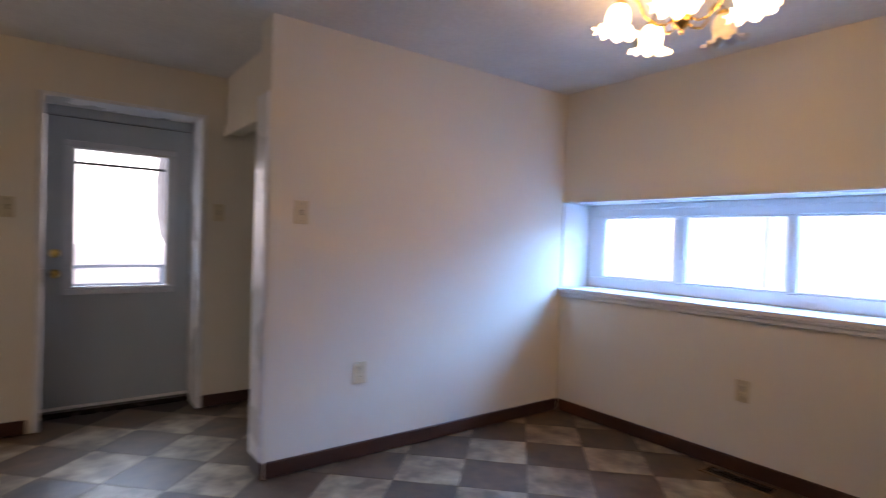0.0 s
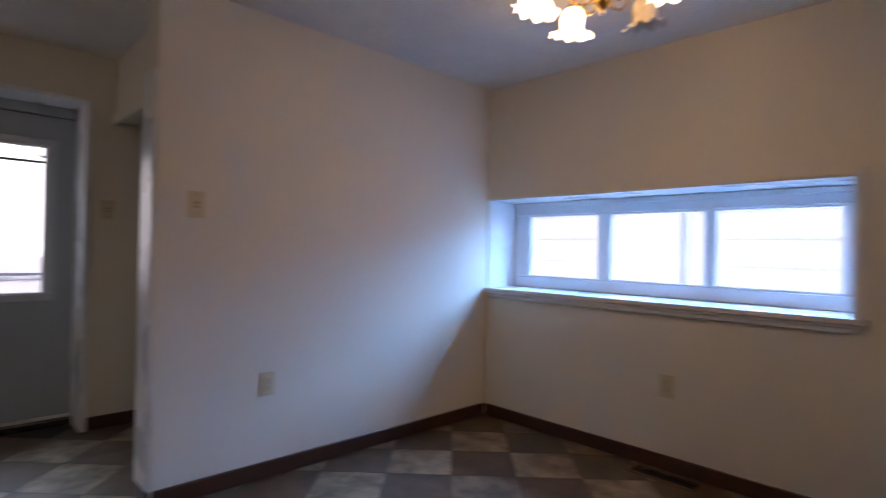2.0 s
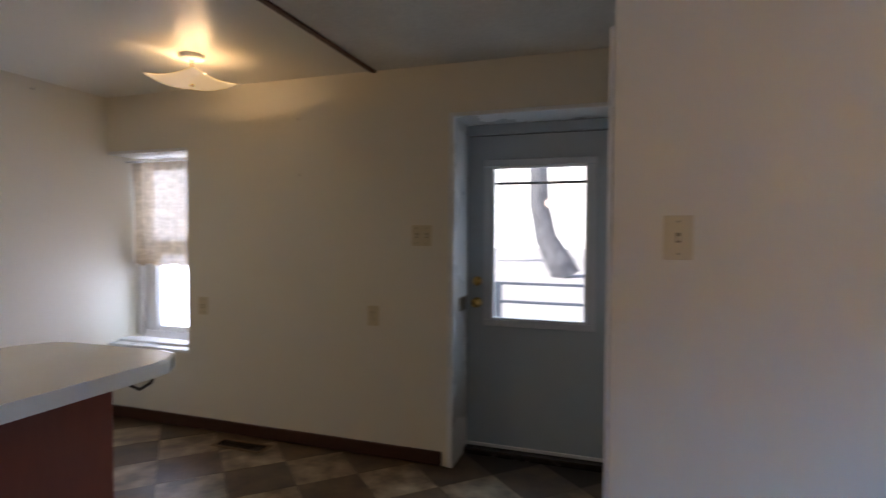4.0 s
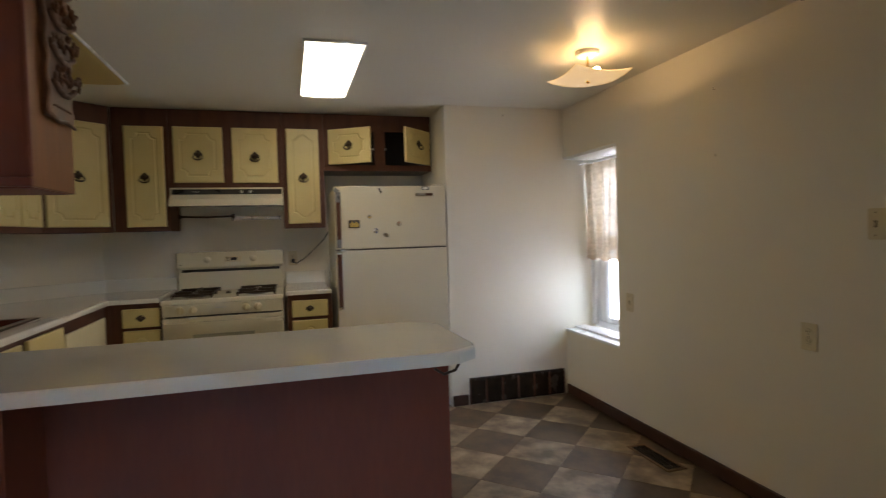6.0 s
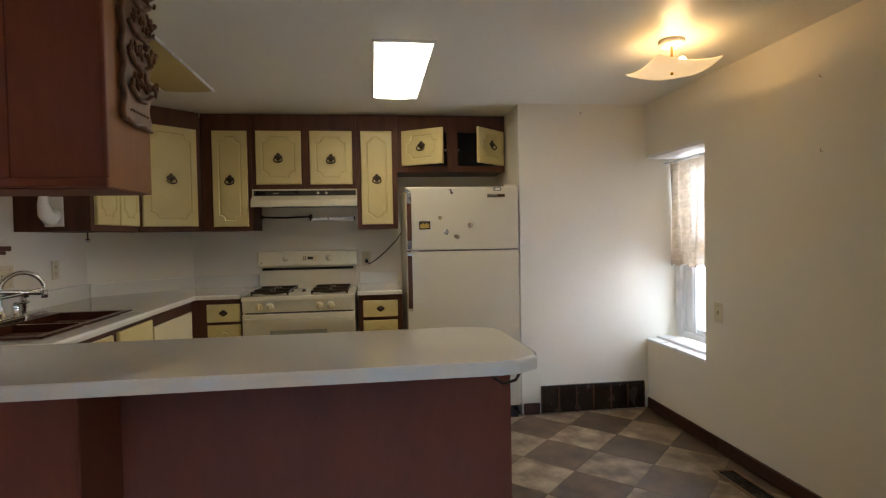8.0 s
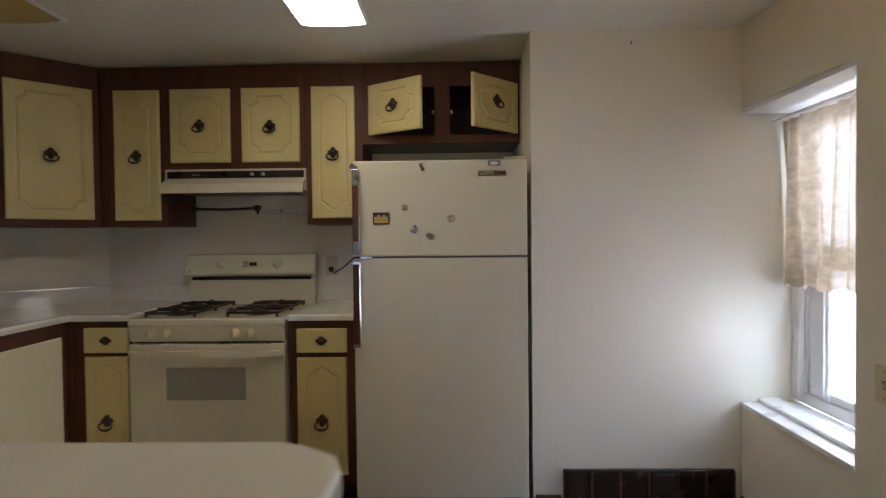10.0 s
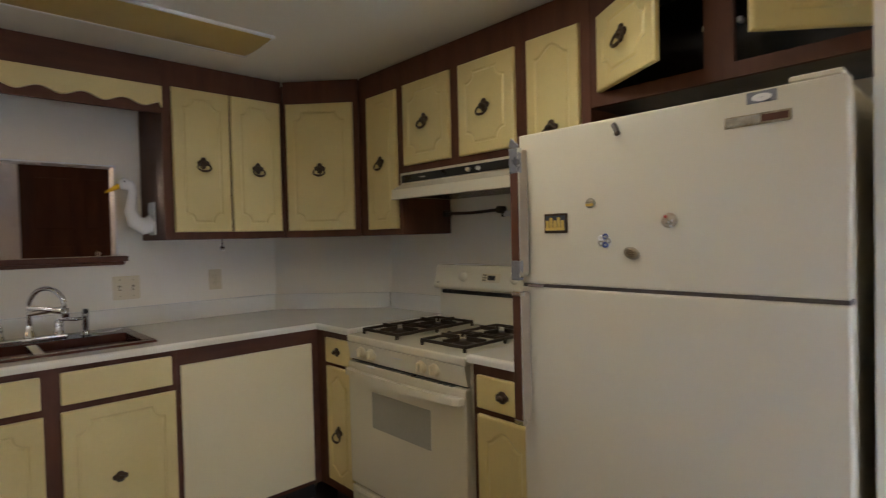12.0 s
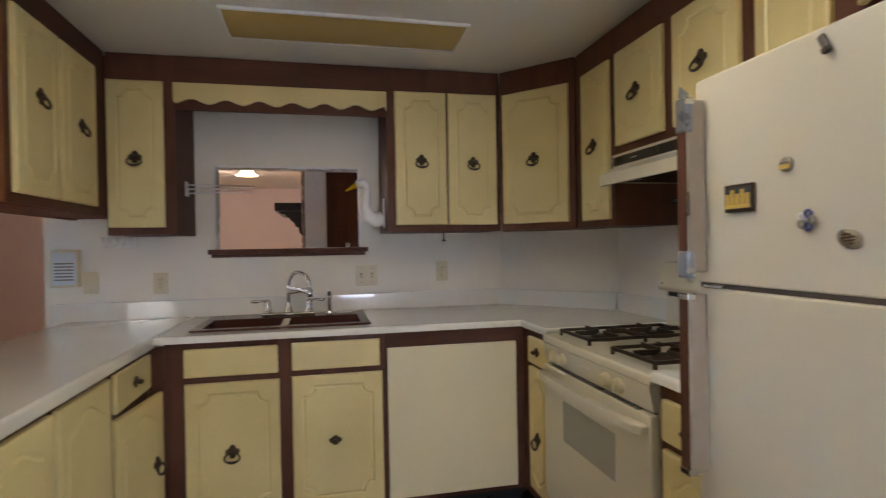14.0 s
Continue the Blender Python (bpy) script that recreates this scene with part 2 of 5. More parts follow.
bulb_warm = glowing("bulb_warm", (1.0, 0.67, 0.34), 124.0)
shade_off = material("shade_off", (0.72, 0.62, 0.50), 0.3, grain=0.05, scale=20, fine=90, bump=0.05)


# ---- mesh helpers ----
def mesh_of(bm, name, mat, smooth=False):
    bmesh.ops.recalc_face_normals(bm, faces=bm.faces)
    me = bpy.data.meshes.new(name)
    bm.to_mesh(me)
    bm.free()
    me.materials.append(mat)
    if smooth:
        me.shade_smooth()
    return me


def part(name, bm, mat, parent=None, label="", smooth=False):
    ob = new(name, mesh_of(bm, name, mat, smooth))
    if parent is not None:
        ob.parent = parent
    if label:
        ob["label"] = label
    return ob


def root(name, m, label, category, group="", kind=""):
    ob = new(name)
    ob.matrix_world = m
    ob.empty_display_size = 0.1
    return tagged(ob, label, category, group, kind)


def add_box(bm, x0, x1, y0, y1, z0, z1, bevel=0.0, seg=1, m=None):
    made = bmesh.ops.create_cube(bm, size=1.0)["verts"]
    for v in made:
        v.co = Vector(((x0 + x1) / 2 + v.co.x * (x1 - x0), (y0 + y1) / 2 + v.co.y * (y1 - y0), (z0 + z1) / 2 + v.co.z * (z1 - z0)))
    if bevel:
        edges = list({e for v in made for e in v.link_edges})
        got = bmesh.ops.bevel(bm, geom=edges, offset=bevel, segments=seg, affect="EDGES", profile=0.6)
        made = list({v for f in got["faces"] for v in f.verts} | {v for v in made if v.is_valid})
    if m is not None:
        bmesh.ops.transform(bm, matrix=m, verts=[v for v in made if v.is_valid])
    return bm


def box(x0, x1, y0, y1, z0, z1, bevel=0.0, seg=1, m=None):
    return add_box(bmesh.new(), min(x0, x1), max(x0, x1), min(y0, y1), max(y0, y1), min(z0, z1), max(z0, z1), bevel, seg, m)


def add_cyl(bm, p, q, r, r2=None, seg=16):
    p, q = Vector(p), Vector(q)
    d = q - p
    m = Matrix.Translation((p + q) / 2) @ d.to_track_quat("Z", "Y").to_matrix().to_4x4()
    bmesh.ops.create_cone(bm, cap_ends=True, segments=seg, radius1=r, radius2=r if r2 is None else r2, depth=d.length, matrix=m)
    return bm


def cyl(p, q, r, r2=None, seg=16):
    return add_cyl(bmesh.new(), p, q, r, r2, seg)


def add_tube(bm, pts, r, seg=8, closed=False, flat=1.0):
    """A round rod along a line of points; r may be one number or one for each point."""
    pts = [Vector(p) for p in pts]
    n = len(pts)
    rs = r if hasattr(r, "__len__") else [r] * n
    rings = []
    side = None
    for i, p in enumerate(pts):
        a = pts[(i - 1) % n] if closed or i else p
        b = pts[(i + 1) % n] if closed or i < n - 1 else p
        t = (b - a).normalized()
        if side is None:
            side = t.orthogonal().normalized()
        side = (side - t * side.dot(t)).normalized()
        up = t.cross(side)
        rings.append([bm.verts.new(p + (side * math.cos(2 * math.pi * k / seg) + up * math.sin(2 * math.pi * k / seg) * flat) * rs[i]) for k in range(seg)])
    for i in range(n if closed else n - 1):
        a, b = rings[i], rings[(i + 1) % n]
        for k in range(seg):
            bm.faces.new((a[k], a[(k + 1) % seg], b[(k + 1) % seg], b[k]))
    if not closed:
        bm.faces.new(list(reversed(rings[0])))
        bm.faces.new(rings[-1])
    return bm


def tube(pts, r, seg=8, closed=False, flat=1.0):
    return add_tube(bmesh.new(), pts, r, seg, closed, flat)


def add_lathe(bm, profile, seg=24, m=None, wave=None):
    """Turn (radius, height) pairs about z. wave(angle, k) gives a factor on the radius and a lift."""
    rings = []
    for k, (r, z) in enumerate(profile):
        ring = []
        for i in range(seg):
            a = 2 * math.pi * i / seg
            f, lift = wave(a, k) if wave else (1, 0)
            v = Vector((r * f * math.cos(a), r * f * math.sin(a), z + lift))
            ring.append(bm.verts.new(m @ v if m is not None else v))
        rings.append(ring)
    for a, b in zip(rings, rings[1:]):
        for i in range(seg):
            bm.faces.new((a[i], a[(i + 1) % seg], b[(i + 1) % seg], b[i]))
    return bm


def lathe(profile, seg=24, m=None, wave=None):
    return add_lathe(bmesh.new(), profile, seg, m, wave)


def slab(points, z0, z1, bevel=0.0, seg=2, bottom=False):
    """A flat polygon given thickness, with rounded upper rim."""
    bm = bmesh.new()
    low = [bm.verts.new((x, y, z0)) for x, y in points]
    high = [bm.verts.new((x, y, z1)) for x, y in points]
    bm.faces.new(list(reversed(low)))
    top = bm.faces.new(high)
    n = len(points)
    for i in range(n):
        bm.faces.new((low[i], low[(i + 1) % n], high[(i + 1) % n], high[i]))
    if bevel:
        edges = list(top.edges)
        bmesh.ops.bevel(bm, geom=edges, offset=bevel, segments=seg, affect="EDGES", profile=0.5)
    return bm


def upright(points, y0, y1, bevel=0.0):
    """A polygon in x and z, given thickness along y."""
    bm = bmesh.new()
    a = [bm.verts.new((x, y0, z)) for x, z in points]
    b = [bm.verts.new((x, y1, z)) for x, z in points]
    bm.faces.new(a)
    bm.faces.new(list(reversed(b)))
    n = len(points)
    for i in range(n):
        bm.faces.new((a[i], a[(i + 1) % n], b[(i + 1) % n], b[i]))
    return bm


def structure(name, bm, mat, label="", category="wall"):
    return tagged(part(name, bm, mat), label, category, kind="structure")


def wall_with_holes(axis, face, back, lo, hi, z0, z1, holes):
    """A wall along x ('x') or y ('y') between two faces, with openings (lo, hi, bottom, top) cut through."""
    bm = bmesh.new()
    cuts = sorted({lo, hi, *[h[0] for h in holes], *[h[1] for h in holes]})
    for a, b in zip(cuts, cuts[1:]):
        mid = (a + b) / 2
        hit = sorted([(h[2], h[3]) for h in holes if h[0] < mid < h[1]])
        z = z0
        for hz0, hz1 in hit + [(z1, z1)]:
            if hz0 > z + 1e-4:
                if axis == "x":
                    add_box(bm, a, b, min(face, back), max(face, back), z, hz0)
                else:
                    add_box(bm, min(face, back), max(face, back), a, b, z, hz0)
            z = hz1
    bmesh.ops.remove_doubles(bm, verts=bm.verts, dist=1e-5)
    seen = {}
    for f in list(bm.faces):
        c = f.calc_center_median()
        seen.setdefault((round(c.x, 3), round(c.y, 3), round(c.z, 3)), []).append(f)
    doubled = [f for fs in seen.values() if len(fs) > 1 for f in fs]
    bmesh.ops.delete(bm, geom=doubled, context="FACES_ONLY")
    return bm


# ---- the setting ----
CEIL = 2.228
structure("wall_north", wall_with_holes("x", 4.83, 5.15, -2.60, 3.10, 0, CEIL, [(-1.745, -1.045, 0.494, 1.855), (0.765, 1.640, 0.0, 1.960)]), wall_paint,
          "cream painted wall with a deep door and window recess")
structure("wall_chase", box(-2.60, -1.745, 3.87, 4.83, 0, CEIL), wall_paint, "white painted boxed-out wall beside the refrigerator")
structure("wall_west", box(-2.60, -2.47, 0.77, 3.87, 0, CEIL), wall_paint, "white painted wall behind the stove")
structure("wall_sink", wall_with_holes("x", 0.89, 0.77, -2.47, 0.53, 0, CEIL, [(-1.11, -0.305, 1.29, 1.755)]), wall_paint,
          "white painted wall with a pass-through opening over the sink")
structure("wall_corner", slab([(-1.965, 0.89), (-2.47, 1.42), (-2.47, 0.89)], 0, CEIL), wall_paint, "white painted diagonal corner wall")
structure("wall_east", wall_with_holes("y", 3.75, 4.10, 0.68, 3.66, 0, CEIL, [(1.518, 3.545, 0.87, 1.475)]), wall_paint,
          "cream painted dining wall with a wide low window")
structure("wall_partition", box(1.655, 3.75, 3.545, 3.70, 0, CEIL), wall_paint, "cream painted partition beside the entrance")
structure("wall_header", box(1.785, 1.90, 3.70, 4.83, 1.85, CEIL), wall_paint, "cream painted header over a side opening")
structure("wall_south", wall_with_holes("x", 0.80, 0.68, 0.53, 3.75, 0, CEIL, [(0.53, 2.35, 0.0, 2.06), (2.52, 3.30, 0.0, 2.03)]), trim_paint,
          "white painted wall with a wide opening and a door")
structure("wall_side_hall", box(3.0, 3.12, 3.66, 4.83, 0, CEIL), wall_paint, "cream painted end wall of the side hall")
# the room behind the pass-through
structure("wall_living_south", box(-0.72, 4.1, -4.92, -4.80, 0, CEIL), pink_paint, "pink painted living room wall")
structure("wall_living_east", box(4.1, 4.22, -4.92, 0.68, 0, CEIL), pink_paint, "pink painted living room wall")
structure("wall_living_west", box(-2.6, -2.48, -1.5, 0.77, 0, CEIL), pink_paint, "pink painted living room wall")
structure("wall_living_door", wall_with_holes("x", -1.5, -1.62, -2.6, -0.72, 0, CEIL, [(-1.78, -0.93, 0, 2.06)]), trim_paint, "pale painted wall around a dark door")
structure("wall_fireplace", box(-1.2, -0.73, -4.92, -1.62, 0, CEIL), pink_paint, "pink painted wall behind the fireplace")
structure("floor_living", box(-2.6, 4.2, -4.92, 0.74, -0.10, -0.004), carpet, "brown carpet in the living room", "floor")
structure("ceiling_kitchen", box(-2.60, 0.31, 0.77, 5.15, CEIL, CEIL + 0.1), smooth_ceiling, "smooth off-white kitchen ceiling", "ceiling")
structure("ceiling_dining", box(0.31, 4.10, 0.68, 5.15, CEIL, CEIL + 0.1), rough_ceiling, "textured off-white dining and hall ceiling", "ceiling")
structure("ceiling_living", box(-2.6, 4.22, -4.92, 0.68, CEIL + 0.001, CEIL + 0.1), smooth_ceiling, "off-white living room ceiling", "ceiling")
structure("ceiling_trim", box(0.296, 0.324, 2.13, 4.828, CEIL - 0.012, CEIL - 0.0005), brown_rail, "thin dark brown batten across the ceiling", "trim")
# unseen slab over the whole house, added to keep direct sun out
roof = structure("roof", box(-3.0, 4.5, -5.3, 5.5, CEIL + 0.12, CEIL + 0.3), roof_grey, "grey roof deck, out of view, added to block the sun", "roof")

BASE = 0.083


def baseboard(x0, x1, y0, y1):
    bm = box(x0, x1, y0, y1, 0.004, BASE, 0.004)
    return structure("baseboard", bm, base_brown, "dark brown wooden baseboard", "baseboard")


baseboard(-0.93, 0.735, 4.816, 4.829)
baseboard(-1.73, -0.93, 4.816, 4.829)
baseboard(1.67, 3.0, 4.816, 4.829)
baseboard(1.665, 3.735, 3.530, 3.544)
baseboard(1.641, 1.654, 3.530, 3.70)
baseboard(3.736, 3.749, 0.80, 3.53)
baseboard(-1.744, -1.731, 3.88, 4.00)

# ---- dining window ----
def dining_window():
    w = tagged(new("window_1"), "wide low white vinyl sliding window in a deep recess", "window", kind="structure")
    X = 4.045
    for y0, y1, z0, z1 in ((1.52, 3.543, 0.872, 0.945), (1.52, 3.543, 1.378, 1.473), (3.412, 3.543, 0.945, 1.378), (1.52, 1.596, 0.945, 1.378),
                           (2.797, 2.869, 0.945, 1.378), (2.176, 2.220, 0.945, 1.378)):
        part("window_frame", box(X, X + 0.045, y0, y1, z0, z1, 0.004), vinyl, w)
    for y0, y1 in ((2.869, 3.412), (2.220, 2.797), (1.596, 2.176)):
        for a, b, c, d in ((y0, y1, 0.945, 0.957), (y0, y1, 1.366, 1.378), (y0, y0 + 0.012, 0.957, 1.366), (y1 - 0.012, y1, 0.957, 1.366)):
            part("sash_rail", box(X + 0.012, X + 0.036, a, b, c, d, 0.002), vinyl, w)
        g = part("pane", box(X + 0.022, X + 0.026, y0 + 0.01, y1 - 0.01, 0.955, 1.368), window_glass, w)
        g.visible_shadow = False
    for y in (2.815, 2.205):
        part("latch", box(X - 0.014, X, y - 0.008, y + 0.008, 1.10, 1.19, 0.004), trim_paint, w)
    part("jamb_liner", box(X - 0.012, X, 1.52, 3.54, 1.43, 1.46, 0.003), vinyl, w)
    part("window_sill", box(3.715, X, 1.470, 3.542, 0.846, 0.871, 0.006, 2), trim_paint, w)
    part("apron", box(3.733, 3.749, 1.515, 3.54, 0.806, 0.845, 0.004), trim_paint, w)
    part("apron_bead", box(3.724, 3.749, 1.505, 3.541, 0.828, 0.8455, 0.005), trim_paint, w)
    part("side_casing", box(3.742, 3.7495, 1.485, 1.517, 0.872, 1.50, 0.002), trim_paint, w)
    part("recess_lining", box(3.752, X, 1.5185, 1.525, 0.872, 1.474), trim_paint, w)
    part("recess_lining", box(3.752, X, 3.537, 3.5445, 0.872, 1.474), trim_paint, w)
    part("recess_lining", box(3.752, X, 1.526, 3.536, 1.465, 1.4745), trim_paint, w)


dining_window()


# ---- kitchen window with its curtain ----
def kitchen_window():
    w = tagged(new("window_2"), "white vinyl sash window in a deep recess", "window", kind="structure")
    Y = 5.085
    x0, x1, z0, z1 = -1.742, -1.046, 0.515, 1.84
    for a, b, c, d in ((x0, x1, z0, z0 + 0.055), (x0, x1, z1 - 0.055, z1), (x0, x0 + 0.06, z0 + 0.055, z1 - 0.055), (x1 - 0.06, x1, z0 + 0.055, z1 - 0.055)):
        part("window_frame", box(a, b, Y, Y + 0.055, c, d, 0.005), vinyl, w)
    for c, d in ((z0 + 0.055, 1.165), (1.195, z1 - 0.055)):
        for a, b, e, f in ((x0 + 0.06, x1 - 0.06, c, c + 0.035), (x0 + 0.06, x1 - 0.06, d - 0.035, d), (x0 + 0.06, x0 + 0.095, c + 0.035, d - 0.035), (x1 - 0.095, x1 - 0.06, c + 0.035, d - 0.035)):
            part("sash_rail", box(a, b, Y + 0.012, Y + 0.045, e, f, 0.003), vinyl, w)
        g = part("pane", box(x0 + 0.09, x1 - 0.09, Y + 0.026, Y + 0.030, c + 0.03, d - 0.03), window_glass, w)
        g.visible_shadow = False
    for a, b in ((x0, x0 + 0.052), (x1 - 0.052, x1)):
        part("side_stop", box(a, b, 5.055, Y - 0.0005, 0.535, 1.833, 0.004), trim_paint, w)
    part("sash_stile", box(x0 + 0.096, x0 + 0.165, Y + 0.004, Y + 0.022, z0 + 0.056, 1.166, 0.004), vinyl, w)
    part("sash_stile", box(x0 + 0.180, x0 + 0.205, Y - 0.004, Y + 0.014, z0 + 0.056, 1.166, 0.004), vinyl, w)
    part("window_sill", box(x0, x1 + 0.001, 4.822, Y, 0.495, 0.516, 0.005, 2), trim_paint, w)
    part("sill_stop", box(x0, x1, 4.90, 5.0, 0.516, 0.534, 0.004), trim_paint, w)
    part("head_lining", box(x0, x1, 4.832, Y, 1.834, 1.8545, 0.002), trim_paint, w)


kitchen_window()


def curtain():
    r = root("curtain", pose(0, 0, 0), "short tan lace cafe curtain with ruffled lower edge", "curtain")
    bm = bmesh.new()
    cols, rows = 110, 34
    grid = []
    for j in range(rows + 1):
        f = j / rows
        line = []
        for i in range(cols + 1):
            u = i / cols
            x = -1.728 + 0.66 * u
            swell = 0.012 + 0.010 * f
            y = 5.005 + swell * math.sin(u * 44 + 1.3 * math.sin(2 * f + u * 9)) + 0.007 * math.sin(u * 17 + 3 * f)
            z = 1.795 - 0.735 * f + (0.010 * math.sin(u * 70) if j == rows else 0.0)
            line.append(bm.verts.new((x, y, z)))
        grid.append(line)
    for a, b in zip(grid, grid[1:]):
        for i in range(cols):
            bm.faces.new((a[i], a[i + 1], b[i + 1], b[i]))
    part("cloth", bm, lace, r, "sheer tan lace", True)
    part("rod", tube([(-1.742, 4.972, 1.80), (-1.2, 4.972, 1.803), (-1.046, 4.972, 1.80)], 0.005, 8), trim_paint, r, "thin white curtain rod", True)


curtain()


# ---- entrance door ----
def entrance_door():
    d = tagged(new("door_1"), "grey-blue steel half-glass entrance door, closed", "door", kind="structure")
    Y = 5.105
    x0, x1, z0, z1 = 0.80, 1.632, 0.035, 1.872
    gx0, gx1, gz0, gz1 = 0.948, 1.488, 0.797, 1.694
    part("slab", wall_with_holes("x", Y, Y + 0.042, x0, x1, z0, z1, [(gx0, gx1, gz0, gz1)]), door_paint, d)
    for a, b, c, e in ((gx0 - 0.05, gx1 + 0.05, gz0 - 0.038, gz0), (gx0 - 0.05, gx1 + 0.05, gz1, gz1 + 0.038), (gx0 - 0.05, gx0, gz0, gz1), (gx1, gx1 + 0.05, gz0, gz1)):
        part("glass_frame", box(a, b, Y - 0.014, Y - 0.0005, c, e, 0.006, 2), rail_paint, d, "pale frame round the glass")
    for a, b, c, e in ((gx0, gx1, gz0, gz0 + 0.014), (gx0, gx1, gz1 - 0.014, gz1), (gx0, gx0 + 0.014, gz0 + 0.014, gz1 - 0.014), (gx1 - 0.014, gx1, gz0 + 0.014, gz1 - 0.014)):
        part("glazing_bead", box(a, b, Y - 0.008, Y + 0.02, c, e, 0.004), trim_paint, d)
    g = part("pane", box(gx0 + 0.01, gx1 - 0.01, Y + 0.018, Y + 0.022, gz0 + 0.01, gz1 - 0.01), window_glass, d)
    g.visible_shadow = False
    part("blind_rail", box(gx0 + 0.014, gx1 - 0.014, Y + 0.024, Y + 0.036, 1.588, 1.604, 0.003), rail_dark, d, "grey rail across the upper glass")
    part("top_gap", box(x0 + 0.001, x1 - 0.001, Y + 0.002, Y + 0.040, 1.8725, 1.8758), dark_plastic, d)
    part("sweep", box(x0, x1, Y - 0.012, Y, 0.036, 0.056, 0.003), trim_paint, d, "pale door sweep")
    part("threshold", box(0.766, 1.639, 5.04, 5.15, 0.0, 0.034, 0.006), dark_metal, d, "dark metal threshold")
    knob = part("door_knob", lathe([(0.001, 0), (0.030, 0.0), (0.030, 0.006), (0.013, 0.012), (0.011, 0.032), (0.024, 0.042), (0.027, 0.055), (0.018, 0.066), (0.001, 0.068)], 20,
                Matrix.Translation((0.860, Y, 0.893)) @ pose(0, 0, 0, 90)), brass, d, "polished brass knob", True)
    part("deadbolt", lathe([(0.001, 0), (0.029, 0.0), (0.029, 0.010), (0.022, 0.016), (0.001, 0.018)], 20, Matrix.Translation((0.860, Y, 1.020)) @ pose(0, 0, 0, 90)), brass, d, "brass deadbolt", True)
    part("thumb_turn", box(0.855, 0.865, Y - 0.034, Y - 0.016, 1.004, 1.036, 0.003), brass, d)
    part("strike_plate", box(0.7985, 0.806, 4.93, 5.06, 0.855, 0.935, 0.003), ivory_dark, d, "brown latch plate on the jamb")
    # lining of the recess
    part("jamb", box(0.766, 0.7985, 4.818, 5.149, 0.0, 1.959, 0.004), trim_paint, d, "white painted jamb")
    part("jamb", box(1.6335, 1.664, 4.818, 5.149, 0.0, 1.959, 0.004), trim_paint, d, "white painted jamb")
    part("head_jamb", box(0.799, 1.633, 4.818, 5.149, 1.935, 1.959, 0.004), trim_paint, d, "white painted head lining")
    part("head_stop", box(0.799, 1.633, 5.08, 5.149, 1.876, 1.9345, 0.003), door_paint, d)


entrance_door()

# glossy casing on the partition's end, and the dark door in the south wall
structure("side_casing", box(1.640, 1.654, 3.547, 3.715, BASE, 1.86, 0.004), trim_paint, "glossy white casing on the partition end", "trim")
structure("side_casing_head", box(1.770, 1.784, 3.716, 4.829, 1.83, 1.90, 0.003), wall_paint, "cream casing under the header", "trim")
sd = tagged(new("door_2"), "dark brown wooden door in the dining room", "door", kind="structure")
part("slab", box(2.525, 3.295, 0.715, 0.755, 0.01, 2.02, 0.004), brown_wood, sd)
part("door_knob", lathe([(0.001, 0), (0.027, 0), (0.012, 0.012), (0.025, 0.045), (0.001, 0.062)], 16, Matrix.Translation((2.60, 0.755, 0.95)) @ pose(0, 0, 0, -90)), brass, sd, "brass knob", True)

# ---- pass-through ----
pt = tagged(new("window_3"), "open pass-through with a dark wooden sill", "pass-through", kind="structure")
part("window_sill", box(-1.147, -0.272, 0.74, 0.925, 1.262, 1.289, 0.006, 2), brown_rail, pt, "dark brown wooden sill")
part("apron", box(-1.132, -0.287, 0.891, 0.908, 1.244, 1.2615, 0.004), brown_rail, pt)
part("lining", box(-1.109, -1.101, 0.772, 0.888, 1.291, 1.754), trim_paint, pt)
part("lining", box(-0.314, -0.306, 0.772, 0.888, 1.291, 1.754), trim_paint, pt)
part("lining", box(-1.10, -0.315, 0.772, 0.888, 1.746, 1.754), trim_paint, pt)


# ---- pulls ----
def ring_pull(parent, x, y, z, size=1.22):
    """A cast flower rosette with a hanging bail, on a face looking along -y."""
    m = Matrix.Translation((x, y, z + 0.003)) @ Matrix.Scale(size, 4)
    flower = [(0.0005, 0.0165), (0.006, 0.0155), (0.009, 0.011), (0.0095, 0.007), (0.014, 0.008), (0.020, 0.005), (0.0205, 0.0)]
    part("handle", lathe(flower, 48, m @ pose(0, -0.0004, 0.007, 90) @ Matrix.Diagonal((1.0, 1.0, 0.9, 1)), lambda q, i: (1 + 0.42 * abs(math.cos(2 * q)) * (i > 3) - 0.22 * (i > 3), 0)), iron, parent, "dark cast-iron rosette of a ring pull", True)
    bm = bmesh.new()
    pts = []
    for k in range(20):
        a = 2 * math.pi * k / 20
        pts.append((0.0255 * math.cos(a) * (1 - 0.12 * math.sin(a)), -0.011 - 0.004 * (1 - math.sin(a)), -0.010 + 0.0165 * math.sin(a)))
    add_tube(bm, pts, [0.0038 + 0.0014 * (k in (14, 15, 16)) for k in range(20)], 6, True)
    bmesh.ops.transform(bm, matrix=m, verts=bm.verts)
    return part("ring", bm, iron, parent, "dark cast-iron hanging ring", True)


def knob_pull(parent, x, y, z):
    star = [(0.0005, 0.028), (0.007, 0.0265), (0.011, 0.020), (0.010, 0.013), (0.007, 0.009), (0.012, 0.006), (0.022, 0.004), (0.0225, 0.0)]
    return part("handle", lathe(star, 48, pose(x, y - 0.0004, z, 90) @ Matrix.Diagonal((1.12, 0.85, 1, 1)), lambda q, i: (1 + (0.22 * abs(math.cos(2 * q)) ** 2 + 0.10 * abs(math.sin(4 * q)) - 0.14) * (i > 4), 0)), iron, parent, "dark cast-iron knob", True)


